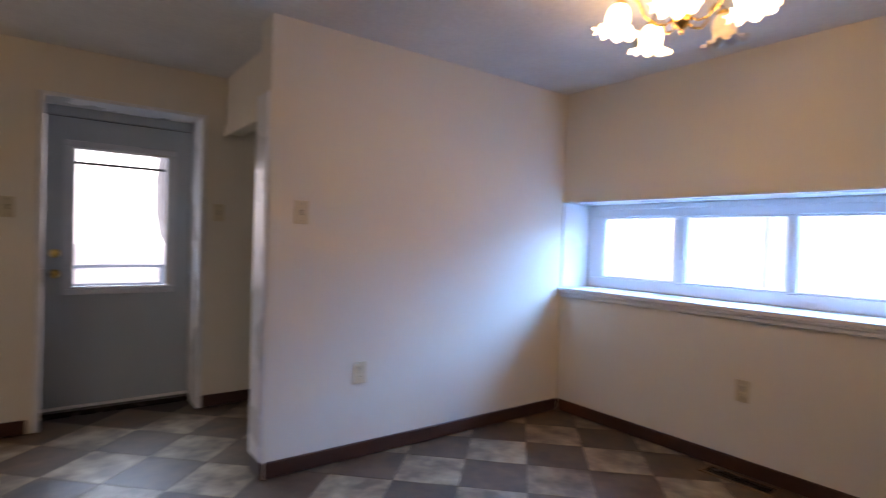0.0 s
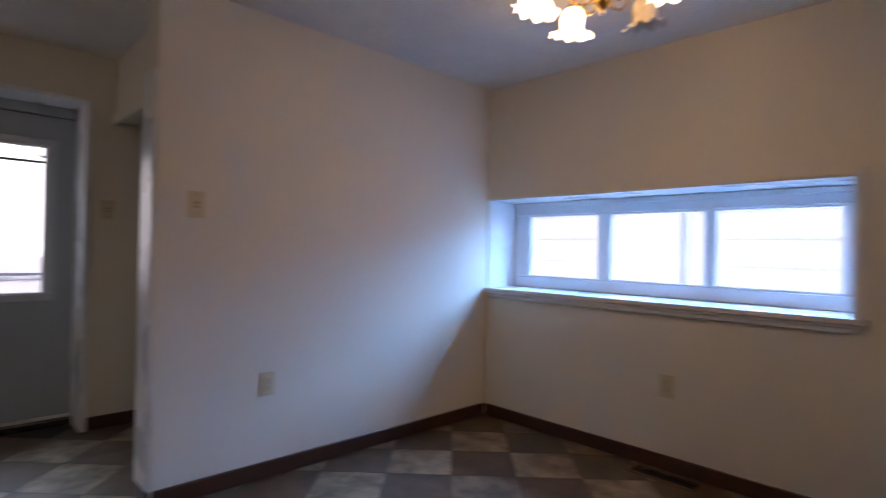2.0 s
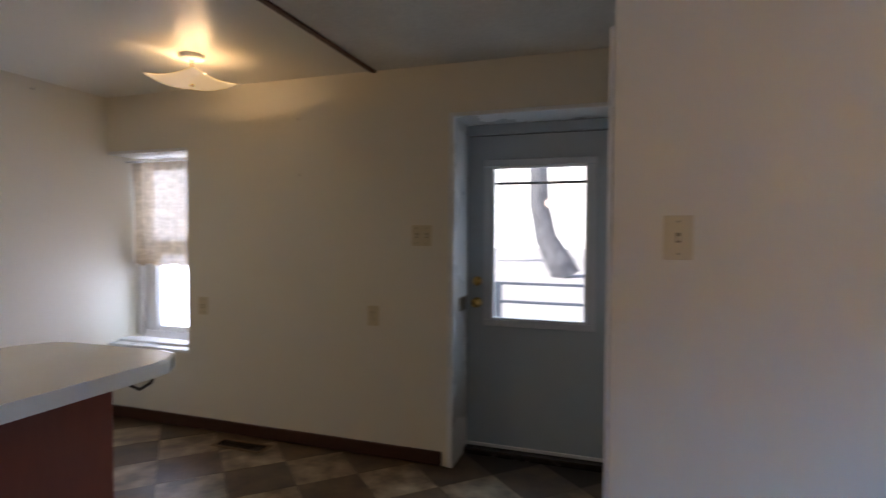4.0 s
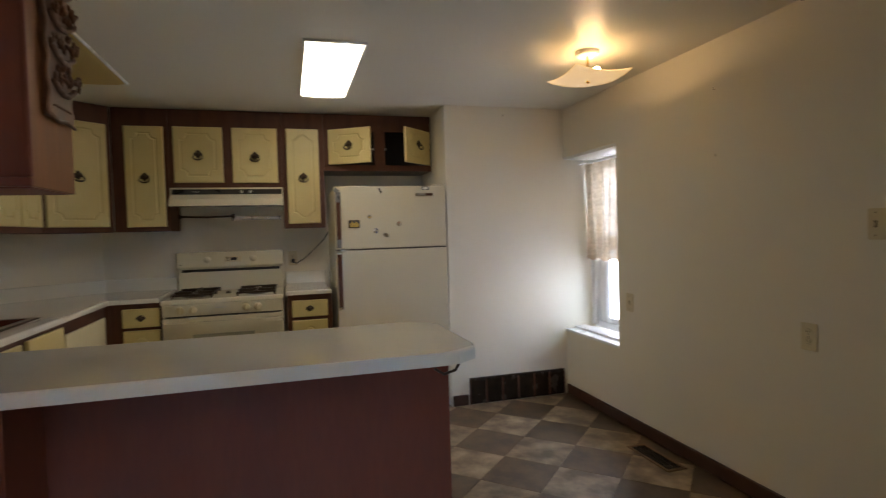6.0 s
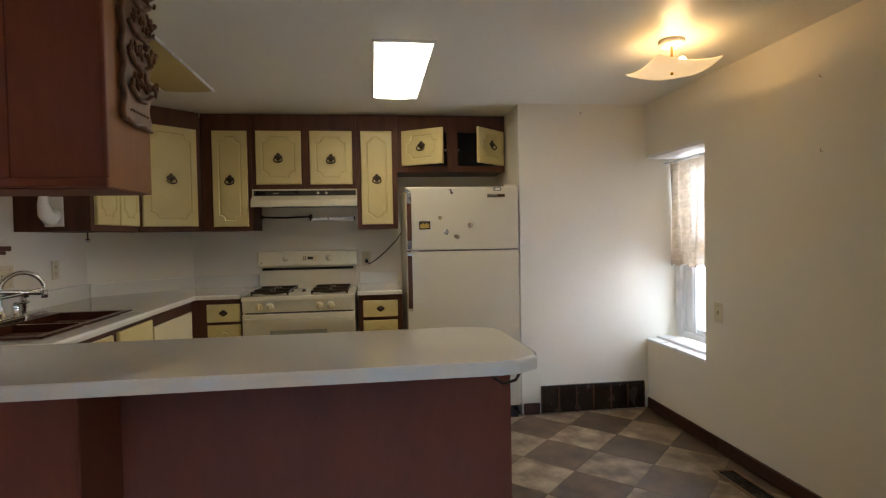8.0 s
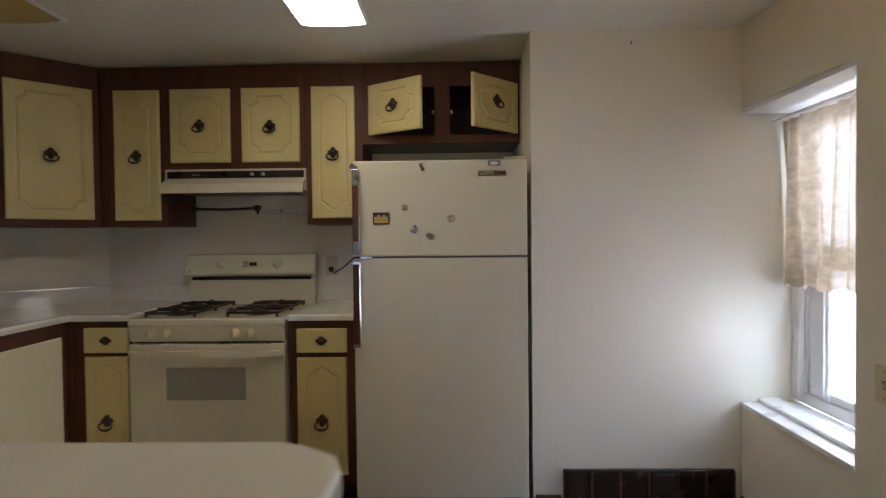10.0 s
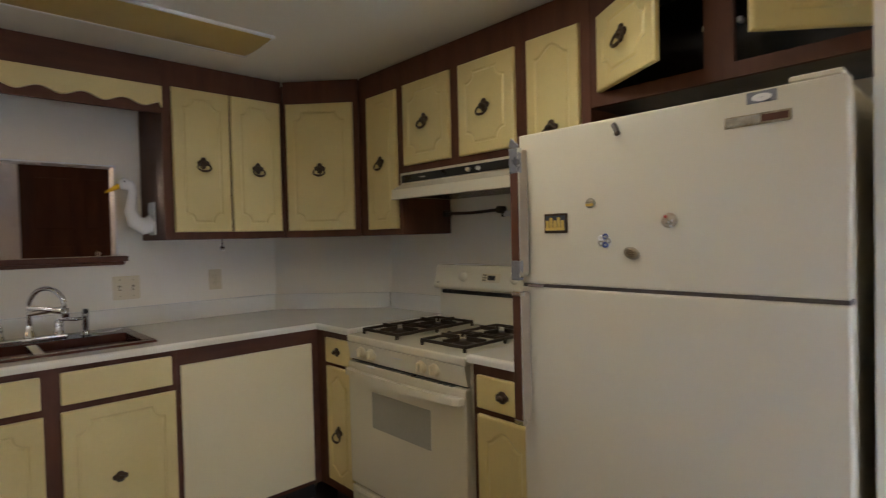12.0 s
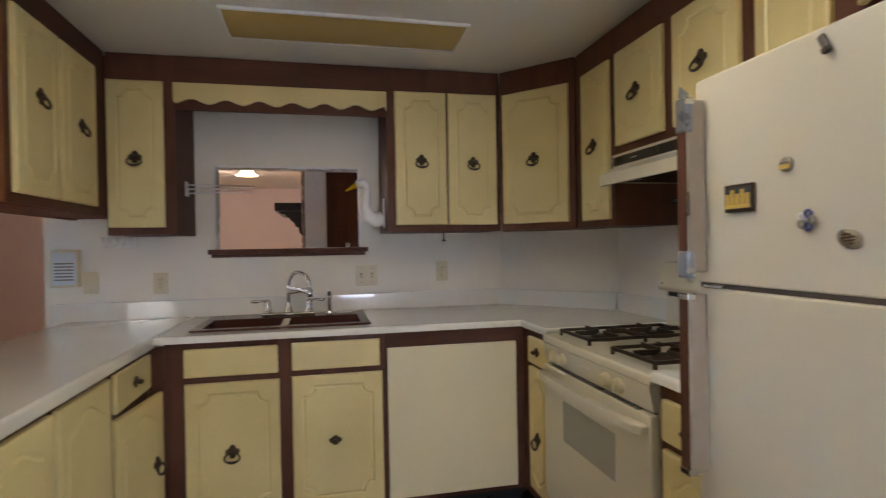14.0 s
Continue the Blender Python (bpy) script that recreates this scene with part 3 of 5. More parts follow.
# ---- cabinets ----
def groove_path(w, h, style):
    """The routed outline of a door: scooped corners, or a low arch at the head and foot."""
    i = min(0.05, 0.2 * w)
    r = min(0.045, 0.16 * w)
    if style == "arch":
        def wave(u):
            return 0.9 * i * math.sin(math.pi * u) ** 2
        foot = [(i + (w - 2 * i) * k / 16, 1.9 * i - wave(k / 16)) for k in range(17)]
        return foot + [(w - x, h - z) for x, z in foot]
    turns = [k * math.pi / 12 for k in range(7)]
    pts = [(i + r * math.sin(a), i + r * math.cos(a)) for a in turns]
    pts += [(w - i - r * math.cos(a), i + r * math.sin(a)) for a in turns]
    pts += [(w - i - r * math.sin(a), h - i - r * math.cos(a)) for a in turns]
    return pts + [(i + r * math.cos(a), h - i - r * math.sin(a)) for a in turns]


def offset_loop(pts, d):
    """The closed outline pts moved outwards by d."""
    n = len(pts)
    area = sum(pts[k][0] * pts[(k + 1) % n][1] - pts[(k + 1) % n][0] * pts[k][1] for k in range(n))
    sign = 1 if area > 0 else -1
    got = []
    for k in range(n):
        p, q, r_ = Vector(pts[k - 1]), Vector(pts[k]), Vector(pts[(k + 1) % n])
        e, f = (q - p).normalized(), (r_ - q).normalized()
        a, b = Vector((e.y, -e.x)) * sign, Vector((f.y, -f.x)) * sign
        m = (a + b).normalized()
        got.append(q + m * d / max(0.55, m.dot(a)))
    return got


def routed_slab(s, w, h, t, path, reach=0.008, depth=0.0042):
    """A door blank with softened edges and a routed outline cut into its front."""
    bm = bmesh.new()

    def rect(inset, y):
        return [bm.verts.new((s + x, y, z)) for x, z in ((inset, inset), (w - inset, inset), (w - inset, h - inset), (inset, h - inset))]

    def band(p, q):
        n = len(p)
        for k in range(n):
            bm.faces.new((p[k], p[(k + 1) % n], q[(k + 1) % n], q[k]))
    rings = [rect(0.0, 0.0), rect(0.0, -t + 0.007), rect(0.0022, -t + 0.0022), rect(0.0075, -t)]
    bm.faces.new(rings[0])
    for p, q in zip(rings, rings[1:]):
        band(p, q)
    loops = []
    for d, y in ((reach, -t), (0.0015, -t + depth), (-0.0015, -t + depth), (-reach, -t)):
        loops.append([bm.verts.new((s + x, y, z)) for x, z in offset_loop(path, d)])
    for p, q in zip(loops, loops[1:]):
        band(p, q)
    bm.faces.new(loops[-1])
    edges = []
    for ring_ in (rings[-1], loops[0]):
        for k in range(len(ring_)):
            e = bm.edges.get((ring_[k], ring_[(k + 1) % len(ring_)]))
            edges.append(e)
    bmesh.ops.triangle_fill(bm, use_beauty=True, edges=edges, normal=(0, -1, 0))
    return bm


def cabinet_door(parent, x0, x1, z0, z1, style="loop", pull="ring", px=0.5, pz=0.5, hinge="l", angle=0.0, mat=None, front=0.0):
    w, h, t = x1 - x0, z1 - z0, 0.019
    s = 0 if hinge == "l" else -w
    if style in ("loop", "arch"):
        bm = routed_slab(s, w, h, t, groove_path(w, h, style))
    else:
        bm = box(s, s + w, -t, 0, 0, h, 0.007, 3)
    door = part("drawer_front" if style == "drawer" else "door", bm, mat or yellow_paint, parent)
    door.location = (x0 if hinge == "l" else x1, front - 0.001, z0)
    door.rotation_euler = (0, 0, radians(-angle if hinge == "l" else angle))
    if pull == "ring":
        ring_pull(door, s + w * px, -t, h * pz)
    elif pull == "knob":
        knob_pull(door, s + w * px, -t, h * pz)
    return door


def cabinet(name, m, w, z0, z1, depth, label, doors, holes=(), toe=0.0, group="", frame_mat=None, side_mat=None):
    """A framed cabinet: local x along its front, -y the way it faces. holes: openings (x0, x1, z0, z1) through the face frame."""
    r = root(name, m, label, "cabinet", group)
    fm = frame_mat or brown_wood
    if holes:
        # inner panels coloured black to paint in the unlit depth behind the doors
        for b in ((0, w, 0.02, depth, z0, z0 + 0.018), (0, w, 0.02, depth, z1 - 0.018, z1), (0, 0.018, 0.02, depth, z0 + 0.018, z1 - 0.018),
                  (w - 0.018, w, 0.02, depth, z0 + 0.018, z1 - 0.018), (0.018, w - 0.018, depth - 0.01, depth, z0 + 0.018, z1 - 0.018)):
            part("panel", box(*b), black_wood_and_shade, r)
        part("face_frame", wall_with_holes("x", 0.0, 0.02, 0, w, z0, z1, list(holes)), fm, r)
    else:
        part("body", box(0, w, 0.02, depth, z0 + toe, z1), side_mat or fm, r)
        part("face_frame", box(0.0005, w - 0.0005, 0, 0.0198, z0 + toe, z1 - 0.0005, 0.001), fm, r)
    if toe:
        part("toe_kick", box(0.002, w - 0.002, 0.07, depth, z0, z0 + toe - 0.001), dark_plastic, r, "dark recessed toe kick")
    for d in doors:
        cabinet_door(r, **d)
    return r


UP, TOP = 1.365, CEIL - 0.006
FACE_X, FACE_Y = -2.135, 1.282
# over the sink, facing the room (+y): local x runs towards -x
cabinet("wall_cabinet", pose(-1.223, FACE_Y, 0, 0, 0, 180), 0.615, UP, TOP, 0.39, "brown-framed wall cabinet with two pale yellow doors",
        [dict(x0=0.042, x1=0.315, z0=1.40, z1=2.098, pz=0.47), dict(x0=0.325, x1=0.594, z0=1.40, z1=2.098, pz=0.46)], group="kitchen wall cabinets")
cabinet("wall_cabinet", pose(0.092, FACE_Y, 0, 0, 0, 180), 0.30, UP, TOP, 0.39, "brown-framed wall cabinet with one pale yellow door",
        [dict(x0=0.008, x1=0.252, z0=1.40, z1=2.093, pz=0.46)], group="kitchen wall cabinets")
# the diagonal corner cabinet
dlen = math.hypot(0.285, 0.312)
corner = root("corner_cabinet", pose(-1.843, 1.285, 0, 0, 0, 90 + math.degrees(math.atan2(0.285, 0.312))), "diagonal brown-framed corner wall cabinet with a pale yellow door", "cabinet", "kitchen wall cabinets")
part("body", slab([(0.003, 0.021), (dlen - 0.003, 0.021), (dlen + 0.10, 0.19), (dlen - 0.15, 0.44), (0.15, 0.44), (-0.10, 0.19)], UP, TOP), brown_wood, corner)
part("face_frame", box(0, dlen, 0, 0.02, UP, TOP, 0.001), brown_wood, corner)
cabinet_door(corner, 0.020, dlen - 0.030, 1.40, 2.095, pz=0.47)
# over the stove, facing +x: local x runs towards +y
cabinet("wall_cabinet", pose(FACE_X, 1.600, 0, 0, 0, 90), 0.355, UP, TOP, 0.333, "narrow brown-framed wall cabinet with a pale yellow door",
        [dict(x0=0.082, x1=0.328, z0=1.395, z1=2.095, pz=0.48)], group="kitchen wall cabinets")
cabinet("wall_cabinet", pose(FACE_X, 1.956, 0, 0, 0, 90), 0.764, 1.668, TOP, 0.333, "brown-framed cabinet over the range hood with two pale yellow doors",
        [dict(x0=0.033, x1=0.358, z0=1.702, z1=2.097, pz=0.48), dict(x0=0.420, x1=0.733, z0=1.700, z1=2.098, pz=0.46)], group="kitchen wall cabinets")
cabinet("wall_cabinet", pose(FACE_X, 2.721, 0, 0, 0, 90), 0.305, UP, TOP, 0.333, "narrow brown-framed wall cabinet beside the hood",
        [dict(x0=0.032, x1=0.266, z0=1.396, z1=2.100, style="arch", pz=0.48)], group="kitchen wall cabinets")
cabinet("wall_cabinet", pose(FACE_X, 3.027, 0, 0, 0, 90), 0.838, 1.790, TOP, 0.333, "brown-framed cabinet over the refrigerator with both doors ajar",
        [dict(x0=0.040, x1=0.385, z0=1.835, z1=2.098, hinge="l", angle=32, pz=0.5), dict(x0=0.490, x1=0.820, z0=1.835, z1=2.098, hinge="r", angle=42, pz=0.52)],
        holes=[(0.06, 0.385, 1.835, 2.095), (0.47, 0.80, 1.835, 2.095)], group="kitchen wall cabinets")
over_fridge = [ob for ob in bpy.data.objects if ob.name.startswith("wall_cabinet") and abs(ob.matrix_world.translation.y - 3.027) < 1e-4][0]
for x in (0.378, 0.477):
    part("catch", box(x - 0.007, x + 0.007, 0.022, 0.05, 1.955, 1.972, 0.003), porcelain, over_fridge, "small white roller catch")


def valance():
    r = root("valance", pose(-0.206, FACE_Y, 0, 0, 0, 180), "pale yellow scalloped valance board over the sink", "valance")
    w = 1.017
    pts = [(0, 2.09), (0, 2.0)]
    n = 96
    for k in range(1, n):
        u = k / n
        pts.append((w * u, 2.004 - 0.012 * math.cos(2 * math.pi * 6.5 * u)))
    pts += [(w, 1.992), (w, 2.09)]
    part("board", upright(pts, -0.019, 0.0), yellow_paint, r)
    part("backing_rail", box(0.0, w, 0.001, 0.022, 1.965, TOP), brown_rail, r, "dark brown rail behind")
    part("top_panel", box(0.0, w, 0.023, 0.388, 2.07, TOP), brown_wood, r)
    part("lamp_strip", box(0.12, 0.86, 0.06, 0.13, 2.035, 2.069, 0.006), dark_metal, r, "dark lamp strip under the panel")


valance()

# base units under the sink, facing +y
CT = 0.925
BY, BX = 1.605, -1.838
cabinet("sink_cabinet", pose(-0.226, BY, 0, 0, 0, 180), 0.930, 0, 0.895, 0.68, "brown-framed sink cabinet with pale yellow doors and false drawers",
        [dict(x0=0.078, x1=0.460, z0=0.746, z1=0.868, style="drawer", pull="none"), dict(x0=0.519, x1=0.907, z0=0.749, z1=0.872, style="drawer", pull="none"),
         dict(x0=0.078, x1=0.465, z0=0.135, z1=0.718, px=0.49, pz=0.47), dict(x0=0.518, x1=0.918, z0=0.135, z1=0.722, pull="knob", px=0.46, pz=0.50)], toe=0.10)
sink_unit = [ob for ob in bpy.data.objects if ob.name == "sink_cabinet"][0]
part("corner_stile", box(-0.0605, -0.001, -0.004, 0.0198, 0.10, 0.881), brown_wood, sink_unit, "dark brown corner stile")
filler = root("dishwasher_panel", pose(-1.157, BY, 0, 0, 0, 180), "plain pale yellow filler panel in a brown frame under the worktop", "panel")
part("frame", box(0, 0.68, 0.004, 0.024, 0.10, 0.895), brown_rail, filler)
part("panel", box(0.012, 0.636, -0.012, 0.003, 0.125, 0.823, 0.003), pale_panel, filler)
part("toe_kick", box(0.002, 0.678, 0.07, 0.09, 0.0, 0.099), dark_plastic, filler)
part("corner_stile", box(0.6805, 0.700, -0.0245, 0.024, 0.10, 0.895), brown_wood, filler, "dark brown corner stile")
cabinet("base_cabinet", pose(BX, 1.63, 0, 0, 0, 90), 0.292, 0, 0.895, 0.60, "narrow brown-framed base cabinet with a yellow door and drawer",
        [dict(x0=0.072, x1=0.290, z0=0.740, z1=0.862, style="drawer", pull="knob"), dict(x0=0.074, x1=0.290, z0=0.155, z1=0.720, style="arch", px=0.5, pz=0.43)], toe=0.10, group="base cabinets by the stove")
cabinet("base_cabinet", pose(-1.815, 2.722, 0, 0, 0, 90), 0.308, 0, 0.895, 0.62, "narrow brown-framed base cabinet between stove and refrigerator",
        [dict(x0=0.030, x1=0.272, z0=0.740, z1=0.856, style="drawer", pull="knob"), dict(x0=0.030, x1=0.270, z0=0.150, z1=0.716, style="arch", px=0.5, pz=0.45)], toe=0.10, group="base cabinets by the stove")

# ---- peninsula: base units facing -x, panelled back, hanging cabinet ----
PX = -0.165
pen = root("peninsula_cabinet", pose(PX, 3.29, 0, 0, 0, -90), "peninsula base with dark red-brown panels and yellow doors", "cabinet")
part("body", box(0, 1.68, 0.02, 0.285, 0.10, 0.884), brown_wood, pen)
part("face_frame", box(0.0005, 1.679, 0, 0.0198, 0.10, 0.8835), brown_wood, pen)
part("toe_kick", box(0.002, 1.678, 0.07, 0.28, 0.0, 0.099), dark_plastic, pen)
part("back_panel", box(-0.012, 1.36, 0.286, 0.300, 0.004, 0.884), red_panel, pen, "dark red-brown back panel")
part("end_panel", box(-0.014, -0.001, 0.0, 0.2855, 0.004, 0.884, 0.002), red_panel, pen, "dark red-brown end panel")
for d in (dict(x0=1.27, x1=1.65, z0=0.725, z1=0.862, style="drawer", pull="knob"), dict(x0=1.27, x1=1.65, z0=0.14, z1=0.705, style="arch", pull="ring", hinge="l", angle=7, px=0.8, pz=0.5),
          dict(x0=0.86, x1=1.22, z0=0.14, z1=0.862, style="arch", pull="none"), dict(x0=0.49, x1=0.83, z0=0.14, z1=0.862, style="arch", pull="none"), dict(x0=0.08, x1=0.46, z0=0.14, z1=0.862, style="arch", pull="none")):
    cabinet_door(pen, **d)
part("pier", box(1.28, 2.395, 0.301, 0.565, 0.004, 0.884, 0.003), red_panel, pen, "dark red-brown boxed pier under the worktop")
part("pier_edge", box(1.272, 1.282, 0.545, 0.567, 0.004, 0.884, 0.002), red_panel, pen)

hang = root("hanging_cabinet", pose(0.095, 2.11, 0, 0, 0, -90), "hanging cabinet with red-brown panelled back and yellow doors", "cabinet")
part("body", box(0.012, 1.215, 0.02, 0.270, 1.462, TOP), red_panel, hang)
part("face_frame", box(0.0125, 0.83, 0, 0.0198, 1.455, TOP), brown_wood, hang)
part("end_panel", box(0, 0.0115, 0.0, 0.292, 1.455, TOP, 0.002), pine, hang, "orange-brown pine end panel")
for k in range(5):
    part("back_board", box(0.0125 + 0.24 * k, 0.0105 + 0.24 * (k + 1), 0.271, 0.286, 1.48, TOP, 0.002), red_panel, hang)
part("bottom_moulding", box(0.0, 1.215, 0.272, 0.300, 1.455, 1.4795, 0.006, 2), red_panel, hang)
part("corner_moulding", box(-0.002, 0.012, 0.2865, 0.298, 1.4805, TOP, 0.004, 2), red_panel, hang)
part("bottom_panel", box(0.0125, 0.83, 0.021, 0.27, 1.452, 1.4615), red_panel, hang)
for d in (dict(x0=0.045, x1=0.350, z0=1.49, z1=2.11, pz=0.55), dict(x0=0.372, x1=0.690, z0=1.49, z1=2.11, pz=0.5)):
    cabinet_door(hang, **d)


def worktops():
    sink_x, sink_y = (-1.088, -0.322), (1.065, 1.522)
    bm = bmesh.new()
    xs = [-2.45, -1.812, sink_x[0], sink_x[1], -0.191]
    ys = [0.912, sink_y[0], sink_y[1], 1.635, 1.922]
    verts = {}
    cells = []
    for i in range(4):
        for j in range(4):
            inside = (j < 3 or i == 0) and not (i == 2 and j == 1)
            if inside:
                cells.append((i, j))

    def corner_at(i, j):
        if (i, j) not in verts:
            verts[i, j] = bm.verts.new((xs[i], ys[j], CT))
        return verts[i, j]
    for i, j in cells:
        bm.faces.new((corner_at(i, j), corner_at(i + 1, j), corner_at(i + 1, j + 1), corner_at(i, j + 1)))
    top = list(bm.faces)
    got = bmesh.ops.extrude_face_region(bm, geom=top)
    low = [v for v in got["geom"] if isinstance(v, bmesh.types.BMVert)]
    bmesh.ops.translate(bm, vec=(0, 0, -0.029), verts=low)
    rim = [e for e in bm.edges if all(abs(v.co.z - CT) < 1e-5 for v in e.verts) and len(e.link_faces) == 2 and any(abs(f.normal.z) < 0.5 or abs(f.calc_center_median().z - CT) > 1e-4 for f in e.link_faces)]
    bmesh.ops.bevel(bm, geom=rim, offset=0.012, segments=3, affect="EDGES", profile=0.5)
    w = root("worktop", pose(0, 0, 0), "white laminate kitchen worktop with a low backsplash", "worktop")
    part("top", bm, laminate, w)
    part("backsplash", box(-1.955, 0.50, 0.891, 0.911, CT - 0.03, 1.018, 0.005, 2), laminate, w)
    a, b = Vector((-1.955, 0.905, 0)), Vector((-2.452, 1.425, 0))
    d = (b - a)
    bm = box(0, d.length, -0.0205, -0.0005, CT - 0.03, 1.018, 0.005, 2, Matrix.Translation(a) @ Matrix.Rotation(math.atan2(d.y, d.x), 4, "Z") @ Matrix.Rotation(0, 4, "X"))
    part("backsplash", bm, laminate, w)
    part("backsplash", box(-2.469, -2.449, 1.43, 1.922, CT - 0.03, 1.018, 0.005, 2), laminate, w)
    part("caulk_line", box(-1.953, 0.498, 0.8905, 0.8935, 1.0182, 1.0205), paper, w)
    s = root("side_worktop", pose(0, 0, 0), "short white laminate worktop beside the stove", "worktop")
    part("top", slab([(-2.448, 2.714), (-1.79, 2.714), (-1.79, 3.028), (-2.448, 3.028)], CT - 0.029, CT, 0.012, 3), laminate, s)
    part("backsplash", box(-2.469, -2.449, 2.714, 3.028, CT - 0.03, 1.018, 0.005, 2), laminate, s)
    p = root("peninsula_worktop", pose(0, 0, 0), "white laminate peninsula worktop with clipped corners and overhang", "worktop")
    outline = [(-0.19, 0.912), (0.425, 0.912), (0.425, 3.20), (0.415, 3.26), (0.365, 3.33), (0.31, 3.345), (-0.08, 3.335), (-0.14, 3.315), (-0.185, 3.25), (-0.19, 3.2)]
    part("top", slab(outline, CT - 0.043, CT, 0.012, 3), laminate, p)
    part("hook", tube([(0.33, 3.20, CT - 0.045), (0.33, 3.20, CT - 0.075), (0.33, 3.23, CT - 0.095), (0.33, 3.27, CT - 0.085), (0.33, 3.285, CT - 0.06)], 0.005, 8), iron, p, "black metal hook under the overhang", True)
    # double-bowl sink
    k = root("kitchen_sink", pose(0, 0, 0), "dark brown double-bowl drop-in sink", "sink")
    x0, x1 = sink_x
    y0, y1 = sink_y
    mid = (x0 + x1) / 2
    for a, b, c, e in ((x0 - 0.015, x1 + 0.015, y0 - 0.01, y0 + 0.130), (x0 - 0.015, x1 + 0.015, y1 - 0.03, y1 + 0.012), (x0 - 0.015, x0 + 0.03, y0 + 0.130, y1 - 0.03), (x1 - 0.03, x1 + 0.015, y0 + 0.130, y1 - 0.03)):
        part("rim", box(a, b, c, e, CT + 0.0005, CT + 0.010, 0.004, 2), sink_brown, k)
    for a, b in ((x0 + 0.03, mid - 0.018), (mid + 0.018, x1 - 0.03)):
        bm = box(a, b, y0 + 0.130, y1 - 0.03, CT - 0.17, CT + 0.006)
        topface = [f for f in bm.faces if f.calc_center_median().z > CT]
        bmesh.ops.delete(bm, geom=topface, context="FACES")
        part("bowl", bm, sink_brown, k)
        part("drain", lathe([(0.001, 0), (0.035, 0.0), (0.04, 0.004)], 16, Matrix.Translation(((a + b) / 2, (y0 + y1) / 2, CT - 0.168))), chrome, k, "chrome drain")
    part("divider", box(mid - 0.0175, mid + 0.0175, y0 + 0.130, y1 - 0.03, CT - 0.16, CT + 0.004, 0.006, 2), ivory, k, "worn pale divider between the bowls")


worktops()


# ---- stove ----
def stove():
    r = root("stove", pose(-1.80, 1.933, 0, 0, 0, 90), "almond four-burner gas range with oven, beside the worktop", "stove")
    w, d = 0.767, 0.645
    part("body", box(0.004, w - 0.004, 0.035, d, 0.03, 0.872, 0.004), enamel, r)
    top = part("cooktop", box(0, w, -0.004, d - 0.06, 0.873, 0.907, 0.010, 3), enamel, r)
    pts = [(-0.004, 0.873), (0.03, 0.873), (0.03, 0.796), (0.012, 0.796)]
    bm = bmesh.new()
    a = [bm.verts.new((0.006, y, z)) for y, z in pts]
    b = [bm.verts.new((w - 0.006, y, z)) for y, z in pts]
    bm.faces.new(a), bm.faces.new(list(reversed(b)))
    for i in range(4):
        bm.faces.new((a[i], a[(i + 1) % 4], b[(i + 1) % 4], b[i]))
    panel = part("control_panel", bm, enamel, r)
    for x in (0.115, 0.190, 0.522, 0.598):
        k = part("knob", lathe([(0.001, 0.021), (0.020, 0.0195), (0.0235, 0.014), (0.0245, 0.004), (0.028, 0.0)], 20, Matrix.Translation((x, 0.005, 0.836)) @ pose(0, 0, 0, 80)), ivory, panel, "almond burner knob", True)
        part("grip", box(x - 0.005, x + 0.005, -0.029, -0.012, 0.818, 0.856, 0.003), ivory, panel)
    for x in (0.075, 0.215, 0.482, 0.622):
        part("mark", box(x - 0.004, x + 0.004, 0.0005, 0.004, 0.853, 0.863), dark_plastic, panel)
    part("name_bar", box(0.33, 0.40, 0.001, 0.006, 0.842, 0.846), brushed, panel)
    part("vent_gap", box(0.02, w - 0.02, 0.026, 0.034, 0.786, 0.797), dark_plastic, r, "dark gap under the control panel")
    door = part("oven_door", box(0.004, w - 0.004, 0.0, 0.034, 0.222, 0.786, 0.008, 2), enamel, r)
    part("window", box(0.186, 0.570, -0.003, 0.001, 0.514, 0.672, 0.0012), grey_glass, door, "smoky oven glass")
    for k in range(20):
        part("vent_slot", box(0.062 + 0.032 * k, 0.084 + 0.032 * k, 0.004, 0.028, 0.7805, 0.7875), dark_plastic, door)
    bar = [(0.010, -0.0005), (0.016, -0.026), (0.040, -0.038), (0.12, -0.048), (w / 2, -0.052), (w - 0.12, -0.048), (w - 0.040, -0.038), (w - 0.016, -0.026), (w - 0.010, -0.0005),
           (w - 0.046, -0.0005), (w - 0.062, -0.018), (w - 0.12, -0.030), (w / 2, -0.034), (0.12, -0.030), (0.062, -0.018), (0.046, -0.0005)]
    part("handle", slab(bar, 0.733, 0.760, 0.006, 2), enamel, door, "almond oven handle")
    part("latch_tab", box(0.165, 0.215, -0.012, 0.0, 0.779, 0.789, 0.003), porcelain, door)
    drawer = part("drawer", box(0.006, w - 0.006, 0.004, 0.036, 0.06, 0.207, 0.006, 2), enamel, r)
    part("drawer_lip", box(0.04, w - 0.04, -0.006, 0.004, 0.18, 0.20, 0.004), enamel, drawer)
    part("drawer_gap", box(0.008, w - 0.008, 0.02, 0.034, 0.208, 0.221), dark_plastic, r)
    part("plinth", box(0.02, w - 0.02, 0.06, d, 0.0, 0.058), dark_plastic, r)
    # backguard
    bg = [(d - 0.095, 1.09), (d - 0.085, 1.075), (d - 0.005, 1.075), (d - 0.005, 1.20), (d - 0.055, 1.20), (d - 0.068, 1.192)]
    bm = bmesh.new()
    a = [bm.verts.new((0.0, y, z)) for y, z in bg]
    b = [bm.verts.new((w, y, z)) for y, z in bg]
    bm.faces.new(a), bm.faces.new(list(reversed(b)))
